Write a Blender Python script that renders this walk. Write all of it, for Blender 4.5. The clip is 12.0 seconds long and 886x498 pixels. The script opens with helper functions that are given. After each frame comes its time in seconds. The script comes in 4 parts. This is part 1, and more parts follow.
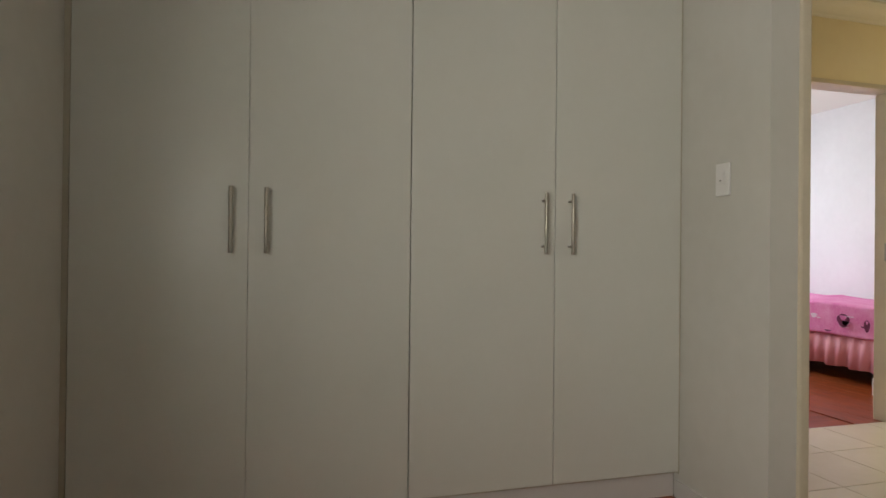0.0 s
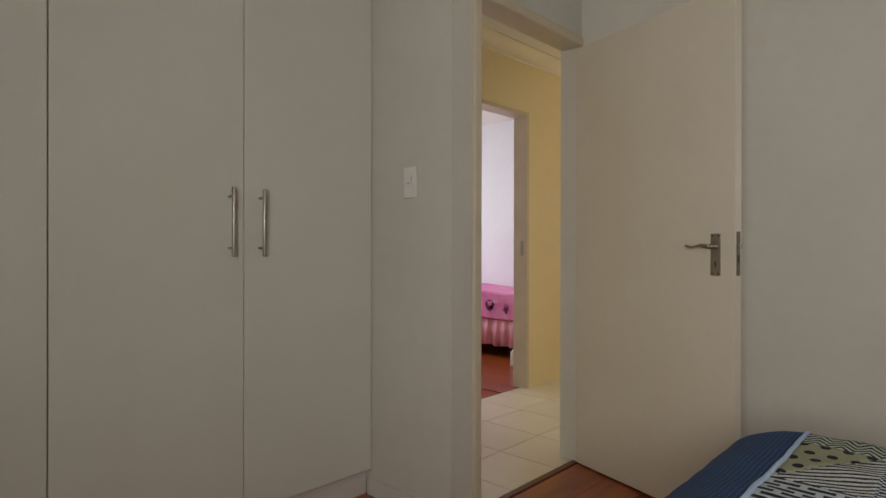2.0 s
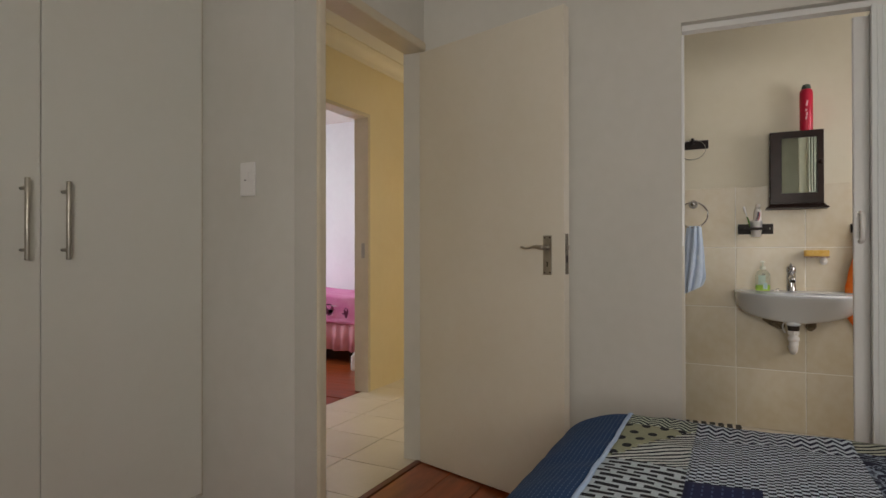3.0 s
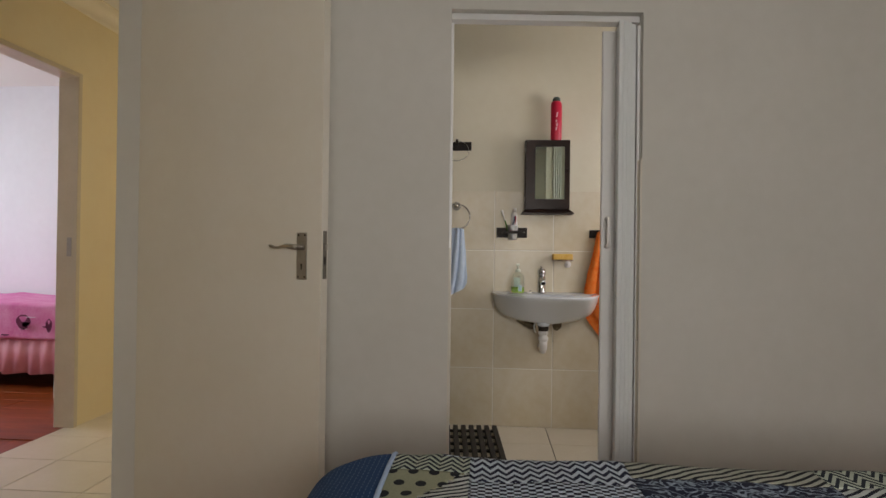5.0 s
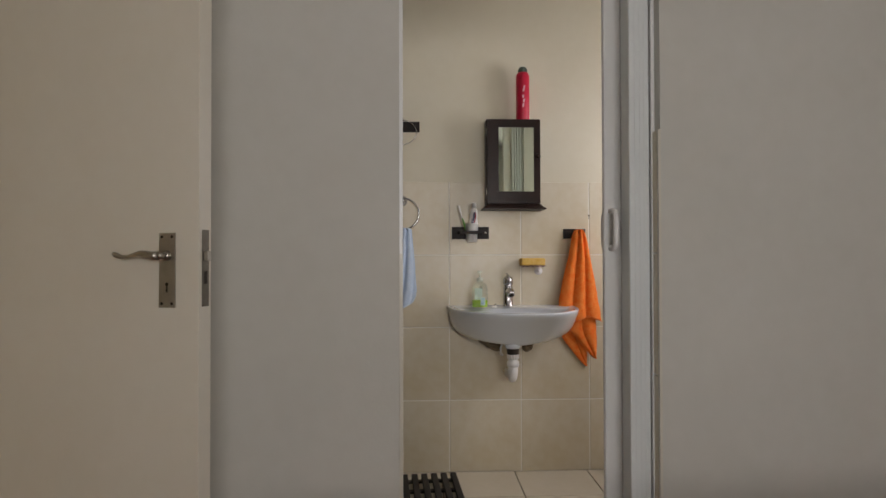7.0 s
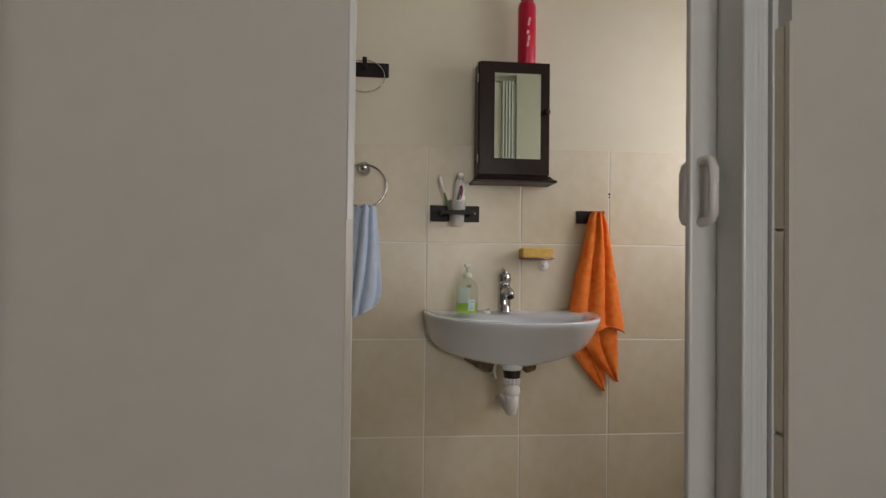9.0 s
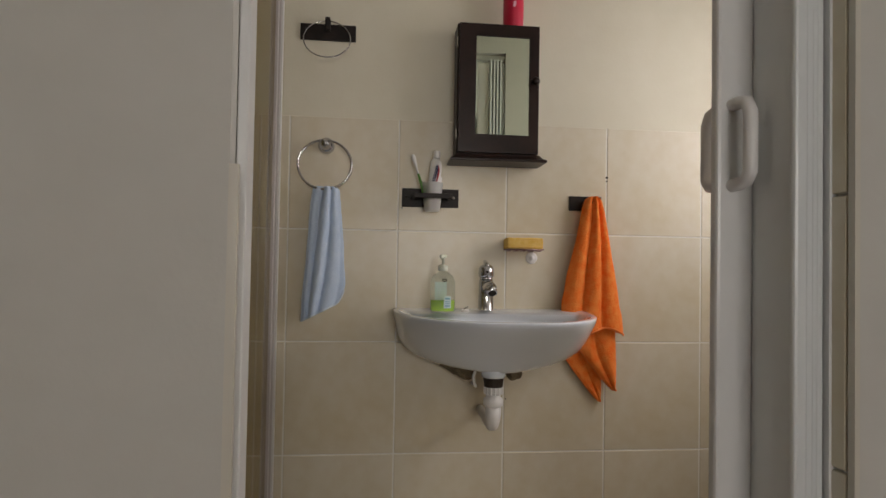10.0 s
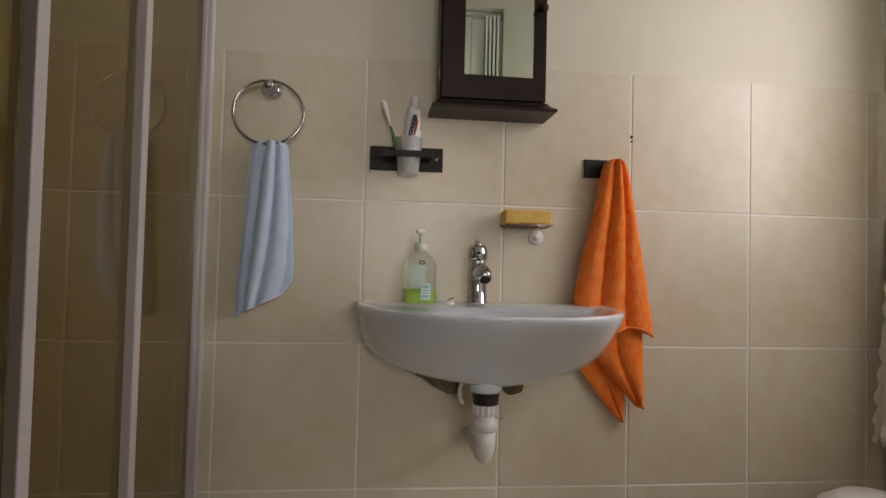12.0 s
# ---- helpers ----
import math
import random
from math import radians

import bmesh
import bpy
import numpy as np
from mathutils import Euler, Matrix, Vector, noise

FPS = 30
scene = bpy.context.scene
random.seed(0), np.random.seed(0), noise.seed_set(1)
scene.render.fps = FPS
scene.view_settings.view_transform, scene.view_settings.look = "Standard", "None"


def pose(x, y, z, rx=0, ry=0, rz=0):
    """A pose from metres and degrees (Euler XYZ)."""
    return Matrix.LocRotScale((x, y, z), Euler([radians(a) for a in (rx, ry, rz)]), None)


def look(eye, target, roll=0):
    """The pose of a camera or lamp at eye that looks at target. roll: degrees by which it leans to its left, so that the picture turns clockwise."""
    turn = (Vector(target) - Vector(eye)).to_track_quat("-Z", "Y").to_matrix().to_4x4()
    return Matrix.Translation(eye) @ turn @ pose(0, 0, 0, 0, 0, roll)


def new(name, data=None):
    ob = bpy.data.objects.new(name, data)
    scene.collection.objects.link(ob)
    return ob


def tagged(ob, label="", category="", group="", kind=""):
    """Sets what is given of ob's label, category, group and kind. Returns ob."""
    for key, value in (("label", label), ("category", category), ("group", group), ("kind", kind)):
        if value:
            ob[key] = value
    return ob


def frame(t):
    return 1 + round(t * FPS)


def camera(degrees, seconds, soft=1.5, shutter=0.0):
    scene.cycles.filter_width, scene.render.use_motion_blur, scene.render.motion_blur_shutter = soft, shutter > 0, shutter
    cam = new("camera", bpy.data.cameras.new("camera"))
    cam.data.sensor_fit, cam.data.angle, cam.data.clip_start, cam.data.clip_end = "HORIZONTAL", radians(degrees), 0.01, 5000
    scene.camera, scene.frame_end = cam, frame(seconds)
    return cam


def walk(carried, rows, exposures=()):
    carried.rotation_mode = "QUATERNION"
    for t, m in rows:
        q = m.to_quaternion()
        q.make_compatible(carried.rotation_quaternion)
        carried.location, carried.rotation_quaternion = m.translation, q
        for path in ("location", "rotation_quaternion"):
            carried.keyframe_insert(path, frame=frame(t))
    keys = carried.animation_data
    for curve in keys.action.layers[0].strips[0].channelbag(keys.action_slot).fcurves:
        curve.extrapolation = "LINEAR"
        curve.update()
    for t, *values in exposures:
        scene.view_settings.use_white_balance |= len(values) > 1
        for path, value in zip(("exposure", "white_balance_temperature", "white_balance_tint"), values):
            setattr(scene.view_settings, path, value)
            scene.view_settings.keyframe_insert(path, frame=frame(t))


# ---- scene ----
cam = camera(75.4, 12.0)
PATH = [
    (0, (-0.171, 0.013, 1.03), (0.35, 1.944, 1.039), 0.6),
    (0.5, (-0.122, 0.063, 1.058), (0.575, 1.937, 1.038), 0.4),
    (1, (-0.122, 0.118, 1.045), (0.848, 1.867, 1.034), 0.2),
    (1.5, (-0.118, 0.157, 1.046), (1.088, 1.753, 1.047), 0.2),
    (2, (-0.138, 0.183, 1.055), (1.313, 1.559, 1.052), 0.1),
    (2.5, (-0.163, 0.209, 1.053), (1.486, 1.34, 1.056), 0.0),
    (3, (-0.125, 0.239, 1.047), (1.654, 1.153, 1.056), -0.1),
    (3.5, (-0.07, 0.263, 1.046), (1.81, 0.946, 1.057), -0.1),
    (5.3, (0.312, 0.306, 1.05), (2.31, 0.396, 1.067), 0.2),
    (5.5, (0.368, 0.307, 1.048), (2.367, 0.37, 1.068), -0.3),
    (6, (0.54, 0.341, 1.054), (2.54, 0.353, 1.073), -0.1),
    (6.5, (0.721, 0.38, 1.06), (2.721, 0.346, 1.083), -0.1),
    (8.5, (1.442, 0.39, 1.034), (3.435, 0.227, 1.063), 0.5),
    (9, (1.614, 0.38, 1.012), (3.605, 0.198, 1.043), 0.7),
    (9.5, (1.771, 0.314, 1.0), (3.762, 0.123, 1.039), 0.9),
    (10, (1.875, 0.286, 0.972), (3.865, 0.087, 1.015), 1.0),
    (10.5, (2.012, 0.266, 0.954), (4.001, 0.058, 0.994), 1.0),
    (11, (2.127, 0.233, 0.925), (4.115, 0.022, 0.981), 1.2),
    (11.5, (2.211, 0.206, 0.911), (4.199, -0.004, 0.967), 1.3),
    (12, (2.285, 0.202, 0.907), (4.273, -0.012, 0.969), 1.4),
]
walk(cam, [(t, look(eye, target, roll)) for t, eye, target, roll in PATH],
     exposures=[(0, 0.12, 6450, 5), (1.0, 0.0, 6450, 6), (2.5, -0.16, 6450, 10), (4.0, -0.2, 6450, 10), (6.5, -0.18, 6200, 12), (8.5, -0.29, 6250, 11), (10.5, -0.34, 6350, 11), (12, -0.31, 6300, 12)])

# ---- world, sun and lights ----
world = bpy.data.worlds.new("world")
scene.world = world
world.use_nodes = True
wn = world.node_tree.nodes
sky = wn.new("ShaderNodeTexSky")
sky.sky_type, sky.sun_disc = "NISHITA", False
sky.sun_elevation, sky.sun_rotation = radians(48), radians(-60)
wn["Background"].inputs["Strength"].default_value = 0.12
world.node_tree.links.new(sky.outputs[0], wn["Background"].inputs[0])
sun = new("sun", bpy.data.lights.new("sun", "SUN"))
sun.data.energy, sun.data.angle, sun.data.color = 3.0, radians(0.5), (1, 0.95, 0.88)
sun.matrix_world = look((-6, 3.5, 8), (0, 0, 0))


def area_lamp(name, eye, target, w, h, power, color):
    lamp = new(name, bpy.data.lights.new(name, "AREA"))
    lamp.data.shape, lamp.data.size, lamp.data.size_y = "RECTANGLE", w, h
    lamp.data.energy, lamp.data.color = power, color
    lamp.matrix_world = look(eye, target)
    return lamp


area_lamp("bedroom_daylight", (-1.06, -0.3, 1.335), (1, -0.3, 1.335), 1.28, 0.75, 42, (1.0, 0.94, 0.86))
area_lamp("bathroom_daylight", (3.17, -1.185, 1.48), (3.17, 0, 1.38), 0.66, 0.76, 12.4, (1.0, 0.935, 0.91))
# added fill lamps for the two rooms behind; their walls have no window
area_lamp("second_bedroom_fill", (3.6, 5.55, 1.5), (3.9, 3, 1.4), 1.4, 1.1, 38, (0.9, 0.94, 1.0))
area_lamp("hall_fill", (7.4, 2.2, 1.5), (4, 2.2, 1.4), 0.7, 1.6, 36, (1.0, 0.91, 0.77))

# ---- materials ----
def rgb(h):
    v = [int(h[i:i + 2], 16) / 255 for i in (0, 2, 4)]
    return tuple(c / 12.92 if c < 0.04 else ((c + 0.055) / 1.055) ** 2.4 for c in v) + (1,)


def mat(name, color, rough=0.5, metal=0.0, color2=None, scale=6.0, bump=0.0, bump_scale=60.0, spec=0.5, vary=0.0, coat=0.0, relief=0.002):
    """A principled material with two scales of variation."""
    m = bpy.data.materials.new(name)
    m.use_nodes = True
    n, l = m.node_tree.nodes, m.node_tree.links
    b = n["Principled BSDF"]
    b.inputs["Roughness"].default_value, b.inputs["Metallic"].default_value = rough, metal
    b.inputs["Specular IOR Level"].default_value = spec
    b.inputs["Coat Weight"].default_value = coat
    c = rgb(color)
    b.inputs["Base Color"].default_value = c
    co = n.new("ShaderNodeTexCoord")
    if color2:
        big, small, add = n.new("ShaderNodeTexNoise"), n.new("ShaderNodeTexNoise"), n.new("ShaderNodeMath")
        big.inputs["Scale"].default_value, small.inputs["Scale"].default_value = scale, scale * 9
        big.inputs["Detail"].default_value = 4
        add.operation = "MULTIPLY_ADD"
        l.new(co.outputs["Object"], big.inputs["Vector"])
        l.new(co.outputs["Object"], small.inputs["Vector"])
        l.new(small.outputs["Fac"], add.inputs[0])
        add.inputs[1].default_value = 0.4
        l.new(big.outputs["Fac"], add.inputs[2])
        ramp = n.new("ShaderNodeValToRGB")
        ramp.color_ramp.elements[0].position, ramp.color_ramp.elements[1].position = 0.5, 0.9
        ramp.color_ramp.elements[0].color, ramp.color_ramp.elements[1].color = c, rgb(color2)
        l.new(add.outputs[0], ramp.inputs[0])
        out = ramp.outputs[0]
        if vary:
            info, hsv, mr = n.new("ShaderNodeObjectInfo"), n.new("ShaderNodeHueSaturation"), n.new("ShaderNodeMapRange")
            mr.inputs["To Min"].default_value, mr.inputs["To Max"].default_value = 1 - vary, 1 + vary
            l.new(info.outputs["Random"], mr.inputs["Value"])
            l.new(mr.outputs[0], hsv.inputs["Value"])
            l.new(out, hsv.inputs["Color"])
            out = hsv.outputs[0]
        l.new(out, b.inputs["Base Color"])
    if bump:
        t, bp = n.new("ShaderNodeTexNoise"), n.new("ShaderNodeBump")
        t.inputs["Scale"].default_value, t.inputs["Detail"].default_value = bump_scale, 3
        bp.inputs["Strength"].default_value, bp.inputs["Distance"].default_value = bump, relief
        l.new(co.outputs["Object"], t.inputs["Vector"])
        l.new(t.outputs["Fac"], bp.inputs["Height"])
        l.new(bp.outputs[0], b.inputs["Normal"])
    return m


def glass(name, color="ffffff", rough=0.0, ior=1.45):
    m = bpy.data.materials.new(name)
    m.use_nodes = True
    b = m.node_tree.nodes["Principled BSDF"]
    b.inputs["Transmission Weight"].default_value = 1
    b.inputs["Roughness"].default_value, b.inputs["IOR"].default_value = rough, ior
    b.inputs["Base Color"].default_value = rgb(color)
    return m


WALL = mat("painted_wall", "cfccc3", 0.75, color2="d5d2ca", scale=2, bump=0.14, bump_scale=90)
YELLOW = mat("yellow_paint", "e8d9b2", 0.7, color2="ecdfba", scale=2, bump=0.25, bump_scale=90)
CREAM = mat("cream_paint", "e0d9c4", 0.6, color2="e5dfcc", scale=2, bump=0.2, bump_scale=90)
WHITE_WALL = mat("white_paint", "e2e2e6", 0.7, color2="e8e8ec", scale=2, bump=0.2, bump_scale=90)
CEILING = mat("ceiling_paint", "e6e3dc", 0.8, bump=0.1)
MELAMINE = mat("white_melamine", "d8d7ce", 0.32, color2="dbdad2", scale=3, bump=0.06, bump_scale=25)
CARCASS = mat("melamine_edge", "bdb5a2", 0.5, color2="c4bcaa")
DOOR_PAINT = mat("door_paint", "dcd4c3", 0.42, color2="e0d9ca", scale=3, bump=0.15, bump_scale=60)
FRAME_PAINT = mat("frame_paint", "cfc3aa", 0.4, color2="d6cab3", scale=8, bump=0.1)
SKIRT = mat("skirting_paint", "d8d4d0", 0.4)
STEEL = mat("brushed_steel", "a8a296", 0.34, 1.0, color2="b5afa4", scale=40)
WORN_STEEL = mat("worn_steel", "6e685e", 0.5, 0.9, color2="7e786c", scale=40)
CHROME = mat("chrome", "bcbcbe", 0.11, 1.0, color2="c6c6c8", scale=50)
PLASTIC = mat("white_plastic", "e8e5e2", 0.35)
PVC = mat("folding_door_plastic", "e3e2e0", 0.32, color2="e8e7e5", scale=5)
PVC_PANEL = mat("folding_panel_plastic", "e2e5e4", 0.32, color2="e6e9e8", scale=5)
IRON = mat("black_iron", "17110f", 0.5, spec=0.3, color2="2a201b", scale=30, bump=0.2)
DARKWOOD = mat("dark_wood", "1c110e", 0.38, spec=0.3, color2="2a1812", scale=14, bump=0.15)
CERAMIC = mat("white_ceramic", "e3e9f1", 0.1, spec=0.6, coat=0.3)
TILE = mat("beige_wall_tile", "d5c8ab", 0.34, color2="e1d9c7", scale=2.6, vary=0.025, bump=0.06, bump_scale=20)
GROUT = mat("grout", "efebe1", 0.85, color2="f3f0e8", scale=20)
FLOOR_TILE = mat("cream_floor_tile", "d9cfbb", 0.3, color2="e0d7c6", scale=4, vary=0.03, bump=0.08, bump_scale=15)
FLOOR_GROUT = mat("floor_grout", "5c4e3c", 0.9, color2="6c5e4a", scale=20)
DARK = mat("dark_gap", "2a241e", 0.9)
MIRROR = mat("mirror_glass", "dfead9", 0.02, 1.0)


def fabric(name, kind, a="20304f", b="c4c9c6", scale=60.0, rough=0.92, wave=0.02):
    """A woven print in two colours: kind says which pattern of stripes, dashes or rings it has."""
    m = bpy.data.materials.new(name)
    m.use_nodes = True
    n, l = m.node_tree.nodes, m.node_tree.links
    p = n["Principled BSDF"]
    p.inputs["Roughness"].default_value = rough
    p.inputs["Sheen Weight"].default_value = 0.0
    co, sep = n.new("ShaderNodeTexCoord"), n.new("ShaderNodeSeparateXYZ")
    l.new(co.outputs["Object"], sep.inputs[0])

    def op(kind_, x, y=0.0, z=0.0):
        q = n.new("ShaderNodeMath")
        q.operation = kind_
        for k, v in enumerate((x, y, z)):
            if isinstance(v, (int, float)):
                q.inputs[k].default_value = v
            else:
                l.new(v, q.inputs[k])
        return q.outputs[0]

    u, v = sep.outputs["X"], sep.outputs["Y"]
    if kind == "zigzag":
        tri = op("MULTIPLY", op("PINGPONG", v, wave), 1.5)
        f = op("GREATER_THAN", op("FRACT", op("MULTIPLY", op("ADD", u, tri), scale)), 0.5)
    elif kind == "lines":
        wob = n.new("ShaderNodeTexNoise")
        wob.inputs["Scale"].default_value = 30
        l.new(co.outputs["Object"], wob.inputs["Vector"])
        q = op("ADD", op("ADD", u, op("MULTIPLY", v, 0.6)), op("MULTIPLY", wob.outputs["Fac"], 0.006))
        f = op("GREATER_THAN", op("FRACT", op("MULTIPLY", q, scale)), 0.45)
    elif kind == "dashes":
        row = op("MULTIPLY", u, scale)
        shift = op("MULTIPLY", op("FLOOR", row), 0.5)
        dash = op("GREATER_THAN", op("FRACT", op("ADD", op("MULTIPLY", v, scale * 0.4), shift)), 0.22)
        f = op("SUBTRACT", 1.0, op("MULTIPLY", dash, op("LESS_THAN", op("FRACT", row), 0.6)))
    elif kind == "dots":
        du = op("SUBTRACT", op("FRACT", op("MULTIPLY", u, scale)), 0.5)
        dv = op("SUBTRACT", op("FRACT", op("ADD", op("MULTIPLY", v, scale * 1.25), op("MULTIPLY", op("FLOOR", op("MULTIPLY", u, scale)), 0.5))), 0.5)
        f = op("GREATER_THAN", op("ADD", op("MULTIPLY", du, du), op("MULTIPLY", dv, dv)), 0.062)
    elif kind == "rings":
        du = op("SUBTRACT", op("FRACT", op("MULTIPLY", u, scale)), 0.5)
        dv = op("SUBTRACT", op("FRACT", op("MULTIPLY", v, scale * 0.7)), 0.5)
        r = op("SQRT", op("ADD", op("MULTIPLY", du, du), op("MULTIPLY", dv, dv)))
        edge_ = op("MULTIPLY", op("GREATER_THAN", r, 0.47), op("LESS_THAN", r, 0.508))
        star = op("GREATER_THAN", r, 0.672)
        f = op("MULTIPLY", op("ADD", edge_, star), 0.7)
        knot = n.new("ShaderNodeTexNoise")
        knot.inputs["Scale"].default_value, knot.inputs["Detail"].default_value = 42, 1
        l.new(co.outputs["Object"], knot.inputs["Vector"])
        swirl = op("SINE", op("ADD", op("MULTIPLY", r, 26.0), op("MULTIPLY", knot.outputs["Fac"], 22.0)))
        f = op("MINIMUM", op("ADD", op("MULTIPLY", f, 0.6), op("MULTIPLY", op("GREATER_THAN", swirl, 0.62), 0.75)), 1.0)
    elif kind == "steps":
        wv = n.new("ShaderNodeTexNoise")
        wv.inputs["Scale"].default_value = 60
        l.new(co.outputs["Object"], wv.inputs["Vector"])
        st = op("MULTIPLY", op("GREATER_THAN", op("FRACT", op("MULTIPLY", v, scale * 0.62)), 0.5), 0.45)
        f = op("GREATER_THAN", op("FRACT", op("ADD", op("ADD", op("MULTIPLY", u, scale), st), op("MULTIPLY", wv.outputs["Fac"], 0.4))), 0.52)
    else:  # faint stitches
        row = op("MULTIPLY", v, scale)
        dash = op("GREATER_THAN", op("FRACT", op("MULTIPLY", u, scale * 0.8)), 0.45)
        f = op("MULTIPLY", op("MULTIPLY", dash, op("GREATER_THAN", op("FRACT", row), 0.8)), 0.3)
    mix = n.new("ShaderNodeMix")
    mix.data_type = "RGBA"
    mix.inputs["A"].default_value, mix.inputs["B"].default_value = rgb(a), rgb(b)
    l.new(f, mix.inputs["Factor"])
    cl, sm = n.new("ShaderNodeTexNoise"), n.new("ShaderNodeMix")
    cl.inputs["Scale"].default_value = 220
    l.new(co.outputs["Object"], cl.inputs["Vector"])
    sm.data_type, sm.blend_type = "RGBA", "MULTIPLY"
    sm.inputs["Factor"].default_value = 0.35
    l.new(mix.outputs["Result"], sm.inputs["A"])
    l.new(cl.outputs["Fac"], sm.inputs["B"])
    l.new(sm.outputs["Result"], p.inputs["Base Color"])
    bp = n.new("ShaderNodeBump")
    bp.inputs["Strength"].default_value, bp.inputs["Distance"].default_value = 0.5, 0.001
    l.new(cl.outputs["Fac"], bp.inputs["Height"])
    l.new(bp.outputs[0], p.inputs["Normal"])
    return m


def laminate(name, turned=False):
    """Red-brown laminate with long grain."""
    m = mat(name, "7c3a17", 0.3, color2="a65224", scale=3, vary=0.08, coat=0.2)
    n, l = m.node_tree.nodes, m.node_tree.links
    mp = n.new("ShaderNodeMapping")
    mp.inputs["Scale"].default_value = (6, 0.7, 1) if turned else (0.7, 6, 1)
    co = next(q for q in n if q.type == "TEX_COORD")
    l.new(co.outputs["Object"], mp.inputs[0])
    for q in n:
        if q.type == "TEX_NOISE":
            l.new(mp.outputs[0], q.inputs["Vector"])
    return m


LAMINATE = laminate("red_laminate")
ORANGE = mat("orange_towelling", "fc741a", 0.95, color2="ff9642", scale=45, bump=0.7, bump_scale=190, relief=0.005)
ORANGE_HEM = mat("orange_hem", "f07a2c", 0.8, color2="f58a40", scale=60, bump=0.4, bump_scale=300)
BLUE_HEM = mat("pale_blue_hem", "d6e2f0", 0.85)
BLUE = mat("pale_blue_cloth", "c2d3ea", 0.9, color2="cedcf0", scale=30, bump=0.6, bump_scale=500)
SPONGE = mat("yellow_sponge", "e8bc58", 0.95, color2="f0cb78", scale=80, bump=1.0, bump_scale=400)
CANRED = mat("red_can", "c2143a", 0.34, color2="cc1c42", scale=10)
CAP = mat("grey_cap", "4c5a52", 0.5)
INK = mat("print_ink", "1a2350", 0.5)
INKRED = mat("red_print", "b01c2c", 0.5)
LABEL_BLUE = mat("pale_label", "dcebe8", 0.5)
TEAL = mat("teal_print", "8ab6be", 0.5)
GREEN = mat("green_soap", "aedb36", 0.15, spec=0.6)
CLEAR = glass("clear_plastic", "f6faf4", 0.14, 1.06)
CLEAR.node_tree.nodes["Principled BSDF"].inputs["Transmission Weight"].default_value = 0.93
FROST = glass("frosted_plastic", "ffffff", 0.3, 1.05)
FROST.node_tree.nodes["Principled BSDF"].inputs["Transmission Weight"].default_value = 0.84
BRONZE_GLASS = glass("shower_glass", "e2d5aa", 0.02, 1.33)
ALU = mat("white_aluminium", "c4bdbb", 0.35, color2="cac3c1")
RUBBER = mat("black_duckboard", "1b1817", 0.55, color2="262220", scale=20)
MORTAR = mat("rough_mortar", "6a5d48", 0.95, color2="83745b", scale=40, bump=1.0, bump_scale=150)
WASHER = mat("dark_washer", "2d241d", 0.5)
PINK = mat("pink_cotton", "e57cba", 0.9, color2="f3a6d4", scale=7, bump=0.3, bump_scale=200)
PINK_FRILL = mat("pink_satin", "d38795", 0.55, color2="dc97a3", scale=10)
PRINT_DARK = mat("dark_print", "6e2c50", 0.9)
PRINT_PALE = mat("pale_print", "efd9ea", 0.9)
LACE = mat("cream_lace", "e4ddcf", 0.9, color2="eee8dc", scale=40, bump=0.6, bump_scale=300)
CORNICE = mat("cornice_paint", "e9e2cf", 0.7)

# ---- building helpers ----
def finish(name, bm, material, parent=None, label="", smooth=False, bevel=0.0, kind=""):
    me = bpy.data.meshes.new(name)
    bmesh.ops.recalc_face_normals(bm, faces=bm.faces)
    if smooth:
        for f in bm.faces:
            f.smooth = True
    bm.to_mesh(me)
    bm.free()
    me.materials.append(material)
    ob = new(name, me)
    if bevel:
        mod = ob.modifiers.new("bevel", "BEVEL")
        mod.width, mod.segments, mod.limit_method, mod.angle_limit = bevel, 2, "ANGLE", radians(40)
    if parent:
        ob.parent = parent
    if label or kind:
        tagged(ob, label, kind=kind)
    return ob


def part(name, bm, material, parent, label="", smooth=False, bevel=0.0):
    """One part of a thing; its mesh is in the thing's own space."""
    return finish(name, bm, material, parent, label, smooth, bevel)


def thing(name, m, label, category, group="", kind=""):
    ob = new(name)
    ob.matrix_world = m
    return tagged(ob, label, category, group, kind)


def add_box(bm, x0, x1, y0, y1, z0, z1, m=None):
    r = bmesh.ops.create_cube(bm, size=1, matrix=Matrix.Translation(((x0 + x1) / 2, (y0 + y1) / 2, (z0 + z1) / 2)) @ Matrix.Diagonal((abs(x1 - x0), abs(y1 - y0), abs(z1 - z0), 1)))
    if m:
        bmesh.ops.transform(bm, matrix=m, verts=r["verts"])
    return r["verts"]


def box(*a):
    bm = bmesh.new()
    add_box(bm, *a)
    return bm


def boxes(*rows):
    bm = bmesh.new()
    for r in rows:
        add_box(bm, *r)
    return bm


def add_cyl(bm, p, q, r1, r2=None, seg=20):
    p, q = Vector(p), Vector(q)
    d = q - p
    m = Matrix.Translation((p + q) / 2) @ d.to_track_quat("Z", "Y").to_matrix().to_4x4()
    return bmesh.ops.create_cone(bm, cap_ends=True, segments=seg, radius1=r1, radius2=r1 if r2 is None else r2, depth=d.length, matrix=m)["verts"]


